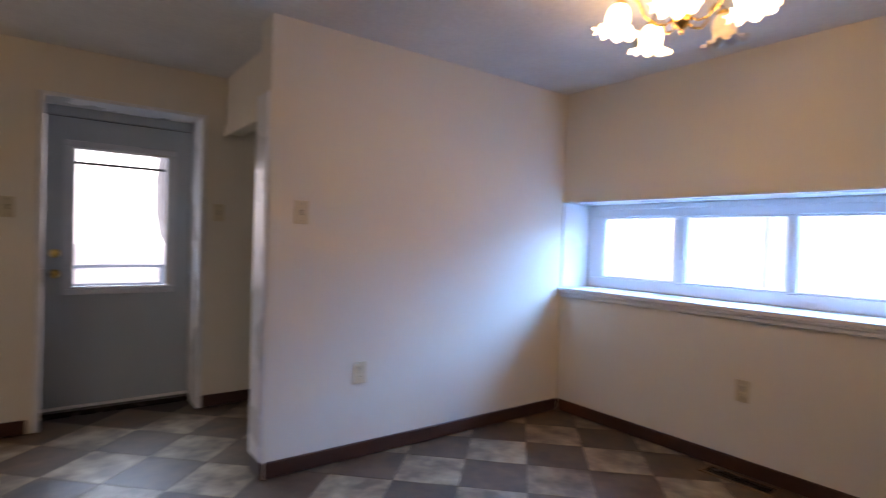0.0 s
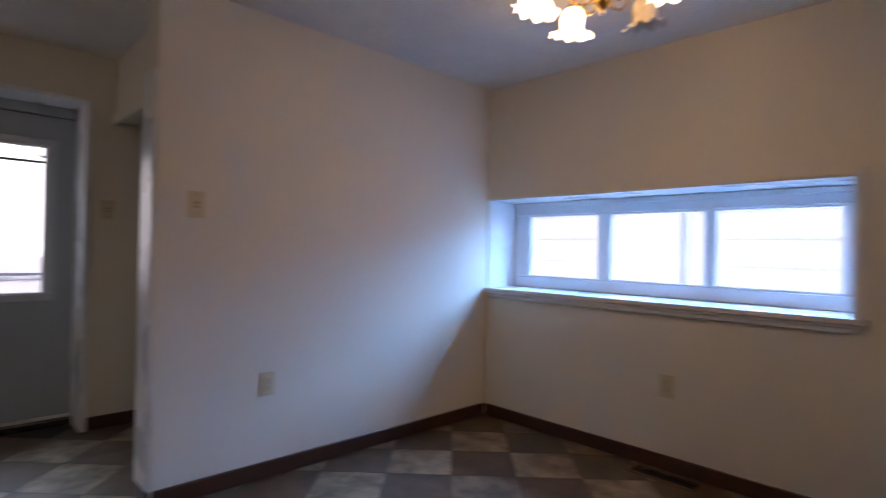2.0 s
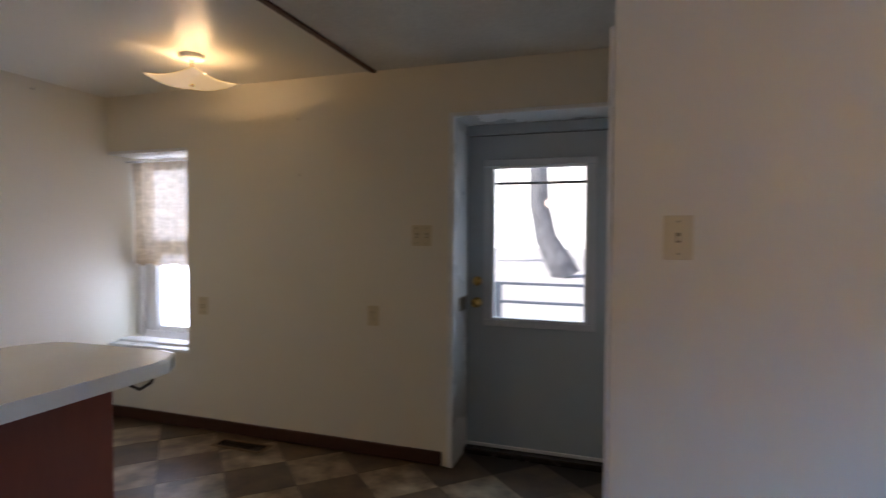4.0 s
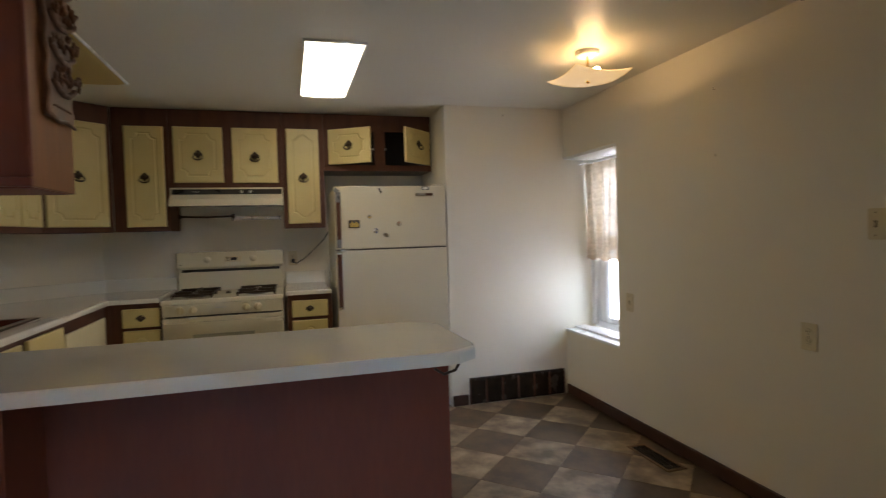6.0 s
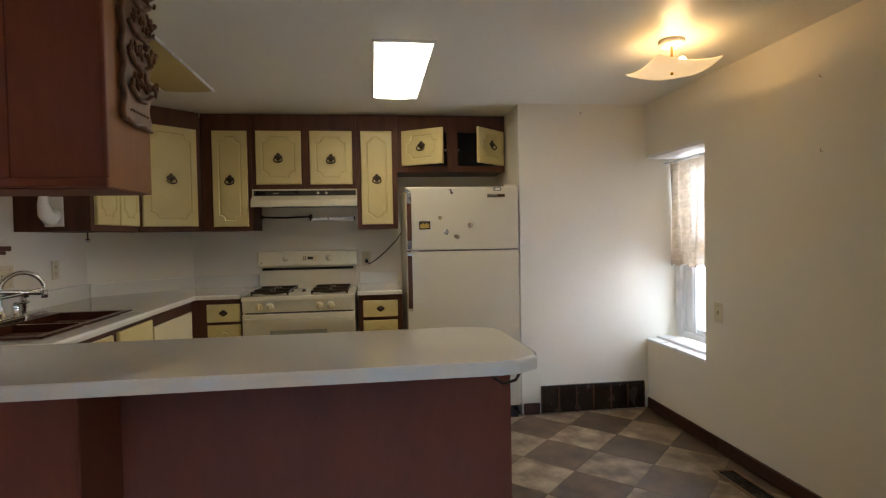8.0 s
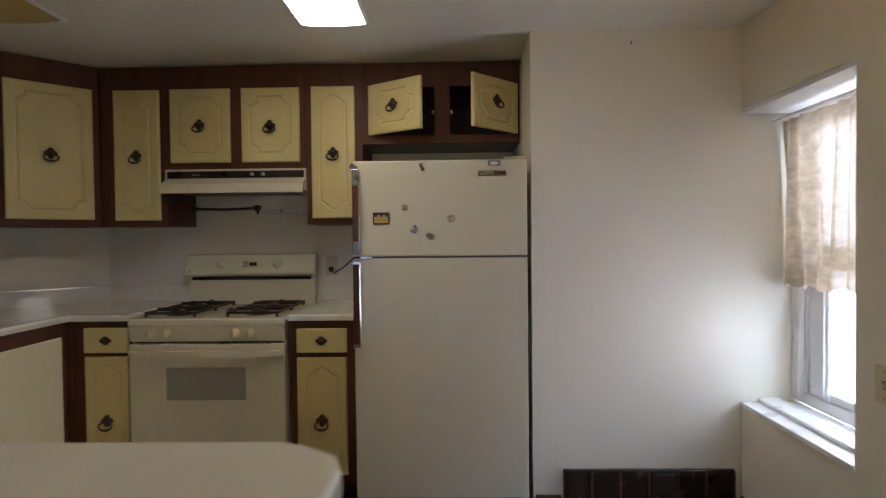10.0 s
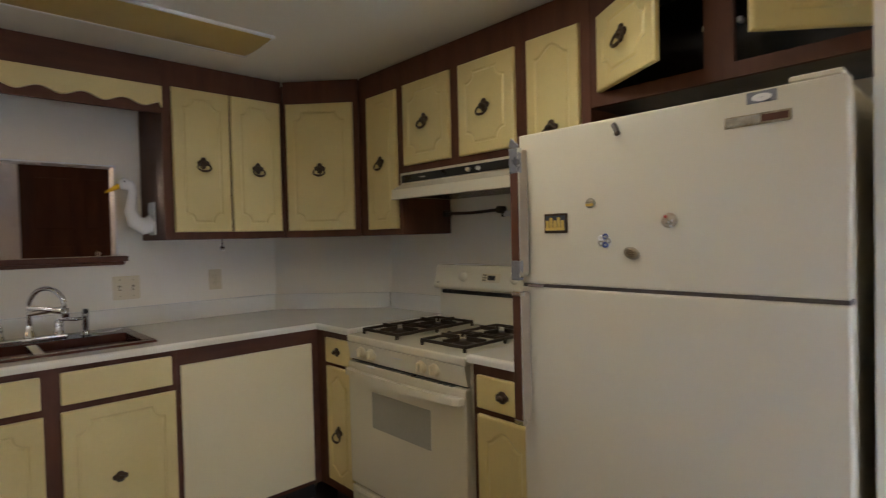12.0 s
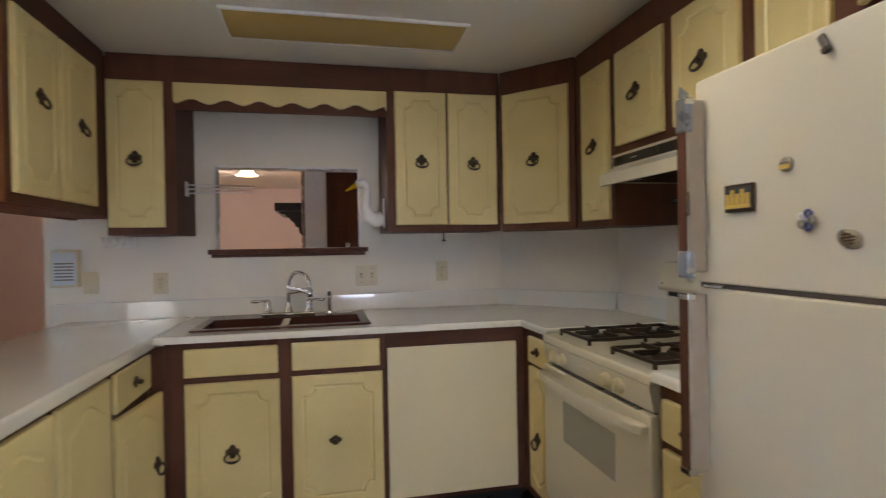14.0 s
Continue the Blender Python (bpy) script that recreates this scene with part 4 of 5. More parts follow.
    for i in range(len(bg)):
        bm.faces.new((a[i], a[(i + 1) % len(bg)], b[(i + 1) % len(bg)], b[i]))
    bmesh.ops.bevel(bm, geom=list(bm.edges), offset=0.006, segments=2, affect="EDGES", profile=0.5)
    guard = part("backguard", bm, enamel, r)
    part("riser", box(0.012, w - 0.012, d - 0.058, d - 0.006, 0.8735, 1.074), enamel, r)
    part("riser_slot", box(0.03, w - 0.03, d - 0.0605, d - 0.0585, 1.050, 1.070), dark_plastic, r)
    tilt = 14

    def on_guard(x, z):
        return Matrix.Translation((x, d - 0.095 + (z - 1.09) * 0.26 - 0.001, z)) @ pose(0, 0, 0, -tilt)
    for x in (0.215, 0.545):
        part("dial", lathe([(0.001, 0.020), (0.018, 0.019), (0.021, 0.012), (0.022, 0.002), (0.026, 0.0)], 20, on_guard(x, 1.142) @ pose(0, 0, 0, 90)), enamel, guard, "almond oven dial", True)
    part("display_frame", box(-0.06, 0.06, -0.003, 0.0, -0.022, 0.022, 0.001, 1, on_guard(0.40, 1.142)), ivory, guard)
    part("display", box(-0.018, 0.026, -0.005, -0.003, -0.011, 0.011, 0, 1, on_guard(0.40, 1.142)), dark_plastic, guard, "dark clock display")
    for k in range(6):
        part("button", box(-0.052 + 0.013 * (k % 2), -0.042 + 0.013 * (k % 2), -0.005, -0.003, -0.016 + 0.012 * (k // 2), -0.008 + 0.012 * (k // 2), 0, 1, on_guard(0.40, 1.142)), ivory_dark, guard)
    part("logo_dot", lathe([(0.001, 0.002), (0.006, 0.0)], 10, on_guard(0.03, 1.108) @ pose(0, 0, 0, 90)), ivory_dark, guard)
    part("top_strip", box(0.13, 0.30, d - 0.06, d - 0.01, 1.2005, 1.2065, 0.002), porcelain, guard)
    # grates and burners
    part("centre_cap", lathe([(0.001, 0.016), (0.010, 0.014), (0.016, 0.004), (0.020, 0.0005)], 14, Matrix.Translation((0.384, 0.29, 0.907))), cast_iron, r, "small black cap between the grates", True)
    for gx in (0.055, 0.462):
        g = part("grate", bmesh.new(), cast_iron, r, "black cast-iron burner grate")
        bm = bmesh.new()
        gw, y0, y1, z = 0.25, 0.055, 0.525, 0.936
        for yy in (y0, (y0 + y1) / 2 - 0.012, (y0 + y1) / 2 + 0.012, y1):
            add_box(bm, gx, gx + gw, yy - 0.004, yy + 0.004, z - 0.014, z - 0.002)
        for xx in (gx, gx + gw):
            add_box(bm, xx - 0.004, xx + 0.004, y0, y1, z - 0.014, z - 0.002)
        for cy in (y0 + 0.115, y1 - 0.115):
            cx = gx + gw / 2
            for k in range(4):
                a = k * math.pi / 2
                L = gw / 2 if k % 2 == 0 else 0.11
                m = Matrix.Translation((cx, cy, 0)) @ Matrix.Rotation(a, 4, "Z")
                add_box(bm, 0.022, L, -0.004, 0.004, z - 0.012, z + 0.006, 0, 1, m)
        for xx in (gx + 0.004, gx + gw - 0.004):
            for yy in (y0, (y0 + y1) / 2, y1):
                add_box(bm, xx - 0.005, xx + 0.005, yy - 0.005, yy + 0.005, 0.907, z - 0.004)
        old = g.data
        g.data = mesh_of(bm, "grate", cast_iron)
        bpy.data.meshes.remove(old)
        for cy in (0.055 + 0.115, 0.525 - 0.115):
            m = Matrix.Translation((gx + gw / 2, cy, 0.907))
            part("burner", lathe([(0.075, 0.0005), (0.07, 0.003), (0.04, 0.004), (0.038, 0.014), (0.032, 0.018), (0.001, 0.02)], 20, m), cast_iron, r, "black gas burner", True)


stove()


# ---- refrigerator ----
def fridge():
    r = root("refrigerator", pose(-1.68, 3.056, 0, 0, 0, 90), "cream top-freezer refrigerator with wood-grain handles, taped in places", "refrigerator")
    w = 0.787
    part("cabinet_body", box(0.004, w - 0.004, 0.062, 0.76, 0.035, 1.625, 0.006, 2), fridge_paint, r)
    part("gasket", box(0.012, w - 0.012, 0.046, 0.0615, 0.10, 1.62), gasket_grey, r, "grey door gasket")
    up = part("freezer_door", box(0, w, 0, 0.046, 1.2025, 1.635, 0.008, 3), fridge_paint, r)
    low = part("refrigerator_door", box(0, w, 0, 0.046, 0.095, 1.1925, 0.008, 3), fridge_paint, r)
    part("trim_strip", box(0.002, w - 0.002, 0.008, 0.05, 1.193, 1.202), gasket_grey, r, "grey strip between the doors")
    part("kick_grille", box(0.01, w - 0.01, 0.03, 0.08, 0.0, 0.088, 0.003), dark_plastic, r, "dark kick grille")
    part("hinge_cover", box(w - 0.10, w - 0.01, 0.004, 0.05, 1.6355, 1.648, 0.003), fridge_paint, r)
    part("badge", box(0.568, 0.694, -0.004, -0.0005, 1.561, 1.585, 0.0015), tarnished, up, "dark rim of the maker's strip")
    part("badge_plate", box(0.572, 0.638, -0.0062, -0.0041, 1.564, 1.582, 0.0015), old_silver, up, "bright embossed maker's strip")
    part("badge_wood", box(0.640, 0.690, -0.0062, -0.0049, 1.566, 1.580), brown_wood, up)
    part("label", box(0.612, 0.668, -0.0025, -0.0005, 1.606, 1.630, 0.0005), tape_grey, up)
    part("label_oval", lathe([(0.001, 0.001), (0.010, 0.0005), (0.0101, 0)], 16, Matrix.Translation((0.640, -0.0026, 1.617)) @ Matrix.Diagonal((1.9, 1, 0.8, 1)) @ pose(0, 0, 0, 90)), paper, up)
    # tall handles on the hinge-free side
    for door, z0, z1, hz in ((up, 1.225, 1.590, 1), (low, 0.800, 1.180, -1)):
        h = part("handle", box(0.010, 0.0325, -0.044, -0.0005, z0, z1, 0.006, 2), handle_tan, door, "tan door handle with a wood-grain face")
        part("grip", box(0.005, 0.0335, -0.0505, -0.0440, z0 + 0.01, z1 - 0.01, 0.002), brown_wood, h, "wood-grain insert")
        part("trim_line", box(0.0336, 0.0356, -0.049, -0.0435, z0 + 0.008, z1 - 0.008, 0.0006), chrome, h, "thin chrome edge")
        for za, zb in ((z0 - 0.003, z0 + 0.012), (z1 - 0.012, z1 + 0.003)):
            part("collar", box(0.0035, 0.0362, -0.0515, -0.030, za, zb, 0.003, 2), chrome, h, "chrome end collar")
    for z0, z1 in ((1.520, 1.592), (1.214, 1.272)):
        bm = box(0.0042, 0.0352, -0.0520, -0.030, z0, z1, 0.005, 2)
        rr = random.Random(int(z0 * 100))
        for v in bm.verts:
            v.co.x += rr.uniform(-0.0008, 0.0012)
            v.co.y -= rr.uniform(0.0, 0.0015)
        part("tape", bm, tape_grey, up, "wrinkled silver tape")
    part("tape_flap", box(-0.018, 0.018, -0.0015, 0.0015, -0.014, 0.014, 0.001, 1, pose(0.010, -0.036, 1.602, 20, 40, 0)), tape_grey, up, "loose end of silver tape")
    part("bracket", box(0.030, 0.085, -0.010, -0.0005, 1.1932, 1.2018, 0.002), chrome, r)


fridge()


def on_fridge(y, z, turn=0):
    return pose(-1.6795, y, z, 0, 0, 90) @ pose(0, 0, 0, 0, turn, 0)


def disc(r, t, seg=20, m=None):
    return lathe([(r, 0.0), (r, t * 0.7), (r * 0.85, t), (0.0005, t)], seg, (m or Matrix()) @ pose(0, 0, 0, 90))


m = root("plaque_magnet", on_fridge(3.184, 1.374), "small blue and gold picture magnet on the freezer door", "magnet", "fridge magnets")
part("plate", box(-0.038, 0.038, -0.006, -0.0005, -0.027, 0.027, 0.002), iron, m)
part("dark_field", box(-0.032, 0.032, -0.0075, -0.0062, -0.021, 0.021), slate_bits, m)
part("ground_strip", box(-0.031, 0.031, -0.0092, -0.0076, -0.020, -0.012), gold_bits, m)
for k in range(5):
    part("figure_bar", box(-0.030 + 0.0125 * k, -0.0195 + 0.0125 * k, -0.010, -0.0076, -0.012, 0.008 + 0.008 * (k % 2), 0.001), gold_bits, m)
m = root("round_magnet", on_fridge(3.292, 1.423), "small round magnet with gold and dark bands", "magnet", "fridge magnets")
part("disc", disc(0.0135, 0.006), old_silver, m, "", True)
part("band", box(-0.011, 0.011, -0.0078, -0.0062, -0.008, -0.001), gold_bits, m)
part("stripe", box(-0.010, 0.010, -0.0078, -0.0062, 0.001, 0.004), ivory_dark, m)
m = root("knot_magnet", on_fridge(3.332, 1.324), "small blue and white knot magnet", "magnet", "fridge magnets")
for k in range(5):
    a = 2 * math.pi * k / 5
    part("loop", tube([(0.011 * math.cos(a) + 0.006 * math.cos(b), -0.005, 0.011 * math.sin(a) + 0.006 * math.sin(b)) for b in [2 * math.pi * q / 10 for q in range(10)]], 0.0028, 6, True), (old_silver, blue_bits, porcelain)[k % 3], m, "", True)
m = root("oval_magnet", on_fridge(3.405, 1.292, 22), "oval brass-rimmed magnet on the freezer door", "magnet", "fridge magnets")
part("rim", disc(0.016, 0.005, 24, Matrix.Diagonal((1.35, 1, 0.95, 1))), old_silver, m, "", True)
part("face", disc(0.0125, 0.0062, 24, Matrix.Diagonal((1.35, 1, 0.95, 1))), tarnished, m, "", True)
for k, dz in enumerate((-0.004, 0.001, 0.006)):
    part("scroll", tube([(-0.011 + 0.0022 * q, -0.0068, dz + 0.0022 * math.sin(q * 1.3 + k)) for q in range(11)], 0.0011, 5), iron, m, "", True)
m = root("flower_magnet", on_fridge(3.500, 1.370), "round tan magnet with red and white flowers", "magnet", "fridge magnets")
part("disc", disc(0.018, 0.008), flower_tan, m, "", True)
for k, (dx, dz) in enumerate(((-0.006, 0.008),)):
    part("petal", disc(0.0042, 0.0105, 10, Matrix.Translation((dx, 0, dz))), red_bits, m, "", True)
for k in range(9):
    a = k * 0.7
    part("speck", disc(0.0028, 0.0098, 7, Matrix.Translation((0.004 + 0.0012 * k * math.cos(a * 2), 0, -0.005 + 0.0012 * k * math.sin(a * 2)))), (old_silver, ivory_dark, paper)[k % 3], m)
m = root("leaf_magnet", on_fridge(3.369, 1.604, -25), "small dark green clip magnet", "magnet", "fridge magnets")
part("clip", box(-0.0065, 0.0065, -0.009, -0.0005, -0.018, 0.017, 0.004, 2), gasket_grey, m)
part("clip_lip", box(-0.007, 0.007, -0.013, -0.009, -0.019, -0.008, 0.002), iron, m)


# ---- range hood ----
def hood():
    r = root("range_hood", pose(FACE_X, 1.957, 0, 0, 0, 90), "cream under-cabinet range hood with a black control strip", "range hood")
    w = 0.762
    prof = [(0.0, 1.667), (-0.012, 1.667), (-0.012, 1.612), (-0.068, 1.582), (-0.074, 1.535), (-0.066, 1.533), (-0.066, 1.548), (0.32, 1.548), (0.32, 1.667)]
    bm = bmesh.new()
    a = [bm.verts.new((0.0, y, z)) for y, z in prof]
    b = [bm.verts.new((w, y, z)) for y, z in prof]
    bm.faces.new(a), bm.faces.new(list(reversed(b)))
    for i in range(len(prof)):
        bm.faces.new((a[i], a[(i + 1) % len(prof)], b[(i + 1) % len(prof)], b[i]))
    shell = part("shell", bm, enamel, r)
    part("control_strip", box(0.012, w - 0.008, -0.016, -0.0125, 1.618, 1.655), dark_plastic, r, "black control strip")
    for x in (0.475, 0.535):
        part("knob", lathe([(0.001, 0.016), (0.008, 0.015), (0.010, 0.0)], 14, Matrix.Translation((x, -0.016, 1.636)) @ pose(0, 0, 0, 90)), brushed, r, "small metal knob", True)
    part("name_bar", box(0.15, 0.19, -0.0172, -0.0161, 1.634, 1.638), brushed, r)
    part("filter", box(0.10, w - 0.10, -0.05, 0.24, 1.5415, 1.5475), dark_metal, r, "dark grease filter")


hood()
t = root("towel_bar", pose(-2.47, 0, 0, 0, 0, 90), "dark metal towel bar on the wall over the stove", "towel bar")
part("bar", tube([(1.965, -0.05, 1.472), (2.15, -0.05, 1.466), (2.335, -0.05, 1.472)], 0.008, 8), iron, t, "", True)
for y in (1.955, 2.34):
    part("bracket", box(y - 0.012, y + 0.012, -0.058, -0.0005, 1.455, 1.49, 0.004), iron, t)
t = root("knife_rack", pose(-2.47, 0, 0, 0, 0, 90), "steel magnetic knife strip on the wall", "knife rack")
part("strip", box(2.34, 2.68, -0.018, -0.0005, 1.440, 1.468, 0.003), steel, t)
for y in (2.334, 2.686):
    part("end_cap", box(y - 0.0055, y + 0.0055, -0.020, -0.0005, 1.438, 1.470, 0.002), dark_plastic, t, "black end cap")
for y in (2.42, 2.60):
    part("screw", disc(0.006, 0.002, 10, Matrix.Translation((y, -0.018, 1.454))), chrome, t)


# ---- electrical plates ----
def plate(m, kind, label, w=0.072, h=0.116):
    """Local -y is the way the plate faces."""
    r = root({"switch": "light_switch", "double": "double_switch", "outlet": "wall_outlet", "blank": "wall_plate", "triple": "light_switch"}[kind], m, label, "switch" if kind in ("switch", "double", "triple") else "outlet")
    part("cover", box(-w / 2, w / 2, -0.006, -0.0005, -h / 2, h / 2, 0.003, 2), ivory, r)
    xs = (-w / 4, w / 4) if kind == "double" else (0,)
    for x in xs:
        if kind in ("switch", "double", "triple"):
            part("slot", box(x - 0.006, x + 0.006, -0.0065, -0.0059, -0.013, 0.013), ivory_dark, r)
            part("toggle", box(x - 0.004, x + 0.004, -0.017, -0.0062, -0.008, 0.004, 0.002), ivory, r)
        if kind == "outlet":
            for dz in (-0.020, 0.020):
                s = part("socket", disc(0.0165, 0.0085, 16, Matrix.Translation((x, 0, dz))), ivory, r)
                for dx in (-0.006, 0.006):
                    part("slit", box(x + dx - 0.0013, x + dx + 0.0013, -0.0095, -0.0084, dz - 0.002, dz + 0.008), ivory_dark, s)
                part("slit", disc(0.0028, 0.0095, 8, Matrix.Translation((x, 0, dz - 0.008))), ivory_dark, s)
        for dz in ((-0.042, 0.042) if kind != "outlet" else (0,)):
            part("screw", disc(0.0032, 0.0075, 8, Matrix.Translation((x, 0, dz))), ivory_dark, r)
    return r


N, E_, S_, W_ = 0, 90, 180, -90
plate(pose(1.818, 3.545, 1.293, 0, 0, 0), "switch", "ivory light switch on the partition")
plate(pose(2.166, 3.545, 0.455, 0, 0, 0), "outlet", "ivory wall outlet low on the partition")
plate(pose(3.75, 2.288, 0.436, 0, 0, -90), "outlet", "ivory wall outlet under the wide window")
plate(pose(0.610, 4.83, 1.288, 0, 0, 0), "double", "ivory double light switch beside the entrance door", 0.118, 0.116)
plate(pose(0.312, 4.83, 0.821, 0, 0, 0), "outlet", "ivory wall outlet beside the entrance")
plate(pose(-0.918, 4.83, 0.818, 0, 0, 0), "switch", "ivory switch plate beside the kitchen window")
plate(pose(1.752, 4.83, 1.315, 0, 0, 0), "switch", "ivory switch in the side hall")
plate(pose(-1.138, 0.89, 1.123, 0, 0, 180), "double", "ivory double switch over the worktop", 0.125, 0.122)
plate(pose(-1.592, 0.89, 1.135, 0, 0, 180), "outlet", "ivory wall outlet over the worktop")
plate(pose(-0.026, 0.89, 1.110, 0, 0, 180), "outlet", "ivory wall outlet over the worktop")
plate(pose(0.312, 0.89, 1.125, 0, 0, 180), "blank", "ivory blank plate beside the intercom")
plate(pose(-2.47, 2.775, 1.125, 0, 0, 90), "outlet", "ivory wall outlet behind the refrigerator cord")
c = root("power_cord", pose(0, 0, 0), "black power cord plugged in beside the stove", "cord")
part("plug", box(-2.462, -2.425, 2.762, 2.790, 1.09, 1.120, 0.005), dark_plastic, c)
part("cable", tube([(-2.43, 2.776, 1.095), (-2.42, 2.80, 1.085), (-2.41, 2.86, 1.12), (-2.40, 2.94, 1.19), (-2.40, 3.02, 1.27), (-2.41, 3.06, 1.33)], 0.0045, 8), dark_plastic, c, "", True)
for x, z in ((-0.188, 1.978), (-0.182, 1.646)):
    n_ = root("wall_hook", pose(x, 4.83, z), "small bent nail in the wall", "hook", "nails in the wall")
    part("nail", tube([(0, -0.0005, 0), (0, -0.012, 0), (0.002, -0.016, 0.006), (0, -0.012, 0.011)], 0.0018, 6), tarnished, n_)

n_ = root("wall_hook", pose(-1.745, 4.327, 2.16, 0, 0, 90), "small bent nail high on the boxed wall", "hook", "nails in the wall")
part("nail", tube([(0, -0.0005, 0), (0, -0.010, 0), (0.002, -0.014, 0.010)], 0.0025, 6), iron, n_)

# ---- on and around the sink ----
def faucet():
    r = root("faucet", pose(-0.708, 1.135, CT + 0.0102), "chrome gooseneck kitchen faucet with two lever handles", "faucet")
    part("base", box(-0.135, 0.135, -0.025, 0.025, 0, 0.020, 0.008, 3), chrome, r)
    pts = [(0, 0, 0.02), (0, 0, 0.06), (0.0, 0, 0.12)]
    for k in range(0, 13):
        a = math.pi - math.pi * k / 12
        pts.append((-0.056 + 0.056 * math.cos(a), 0.062 - 0.062 * math.cos(a), 0.145 + 0.085 * math.sin(a)))
    pts.append((-0.112, 0.124, 0.130))
    part("spout", tube(pts, [0.014, 0.0125, 0.011] + [0.0105] * (len(pts) - 5) + [0.011, 0.013], 12), chrome, r, "", True)
    part("spout_tip", cyl((-0.112, 0.124, 0.105), (-0.112, 0.124, 0.143), 0.0145, None, 14), chrome, r, "", True)
    part("spout_base", lathe([(0.024, 0.02), (0.022, 0.03), (0.014, 0.05), (0.013, 0.07)], 18), chrome, r, "", True)
    for x, s in ((0.105, 1), (-0.105, -1)):
        h = part("handle", lathe([(0.024, 0.02), (0.022, 0.03), (0.015, 0.045), (0.018, 0.06), (0.016, 0.075), (0.010, 0.085), (0.001, 0.088)], 18, Matrix.Translation((x, 0, 0))), chrome, r, "chrome lever handle", True)
        part("lever", tube([(x, 0, 0.078), (x + s * 0.03, 0.004, 0.082), (x + s * 0.06, 0.006, 0.079), (x + s * 0.085, 0.007, 0.080)], [0.006, 0.006, 0.009, 0.007], 10), chrome, h, "", True)
    s = root("sink_sprayer", pose(-0.918, 1.105, CT + 0.0102), "chrome and black side sprayer at the sink", "sprayer")
    part("collar", lathe([(0.001, 0.022), (0.014, 0.022), (0.018, 0.012), (0.022, 0.0)], 16), chrome, s, "", True)
    part("body", lathe([(0.011, 0.02), (0.014, 0.05), (0.013, 0.075), (0.016, 0.09), (0.014, 0.105), (0.001, 0.11)], 16), chrome, s, "", True)
    part("nozzle", box(-0.010, 0.010, -0.004, 0.026, 0.098, 0.120, 0.006, 2), dark_plastic, s, "black spray head")
    b = root("sink_strainer", pose(-0.995, 1.135, CT + 0.0102), "steel sink strainer lying on the rim", "strainer")
    part("cup", lathe([(0.001, 0.004), (0.03, 0.004), (0.045, 0.012), (0.052, 0.014), (0.052, 0.010)], 20, Matrix.Diagonal((1.2, 0.45, 1, 1))), brushed, b, "", True)
    part("stem", tube([(0.0, 0, 0.004), (0.0, 0, 0.022)], 0.006, 8), brushed, b, "", True)


faucet()


def goose():
    r = root("goose_hook", pose(-1.222, 1.10, 1.40), "white porcelain goose-head towel hook on the cabinet side", "hook")
    part("mount", box(0.0005, 0.010, -0.05, 0.05, -0.01, 0.155, 0.004), porcelain, r)
    pts = [(0.008, 0, 0.05), (0.045, 0, 0.035), (0.085, 0, 0.060), (0.100, 0, 0.110), (0.092, 0, 0.165), (0.088, 0, 0.205), (0.100, 0, 0.235), (0.125, 0, 0.242), (0.148, 0, 0.232)]
    bm = tube(pts, [0.045, 0.043, 0.036, 0.027, 0.021, 0.020, 0.026, 0.029, 0.018], 16)
    part("neck", bm, porcelain, r, "glossy white goose neck", True)
    part("beak", tube([(0.142, 0, 0.231), (0.170, 0, 0.216), (0.205, 0, 0.196)], [0.016, 0.012, 0.005], 10, False, 0.7), beak_yellow, r, "yellow beak", True)
    for s in (-1, 1):
        bm = bmesh.new()
        bmesh.ops.create_uvsphere(bm, u_segments=8, v_segments=6, radius=0.0045, matrix=Matrix.Translation((0.128, s * 0.0255, 0.250)))
        part("eye", bm, dark_plastic, r, "", True)


goose()
h = root("cup_hook", pose(-1.56, 1.10, UP - 0.0005), "small metal hook under the wall cabinet", "hook")
part("stem", tube([(0, 0, 0), (0, 0, -0.03), (0.004, 0, -0.045)], 0.004, 8), iron, h, "", True)
part("bell", lathe([(0.001, -0.040), (0.012, -0.043), (0.014, -0.055), (0.009, -0.064), (0.001, -0.066)], 12), chrome, h, "", True)
t = root("towel_rack", pose(-0.2085, 1.10, 1.60), "white wire swing-arm towel rack on the cabinet side", "towel rack")
part("bracket", box(-0.012, -0.0005, -0.02, 0.02, -0.035, 0.04, 0.003), trim_paint, t)
for k, (dy, dz) in enumerate(((0.10, 0.0), (0.03, 0.015), (-0.05, 0.028))):
    part("arm", tube([(-0.012, 0, -0.02 + 0.022 * k), (-0.15, dy * 0.5, -0.02 + 0.022 * k), (-0.33, dy, -0.022 + 0.022 * k)], 0.0035, 8), trim_paint, t, "", True)
ic = root("intercom", pose(0.425, 0.89, 1.203, 0, 0, 180), "grey slotted wall intercom beside the worktop", "intercom")
part("case", box(-0.068, 0.068, -0.03, -0.0005, -0.098, 0.098, 0.006, 2), ivory, ic)
part("face", box(-0.056, 0.056, -0.0335, -0.0302, -0.085, 0.085, 0.002), rail_paint, ic)
for k in range(6):
    part("slot", box(-0.045, 0.045, -0.0350, -0.0336, -0.062 + 0.017 * k, -0.054 + 0.017 * k), ivory_dark, ic)
pb = root("plastic_hooks", pose(0.15, 0.95, UP - 0.001), "clump of white plastic hooks under the cabinet", "hook")
bm = bmesh.new()
rr = random.Random(3)
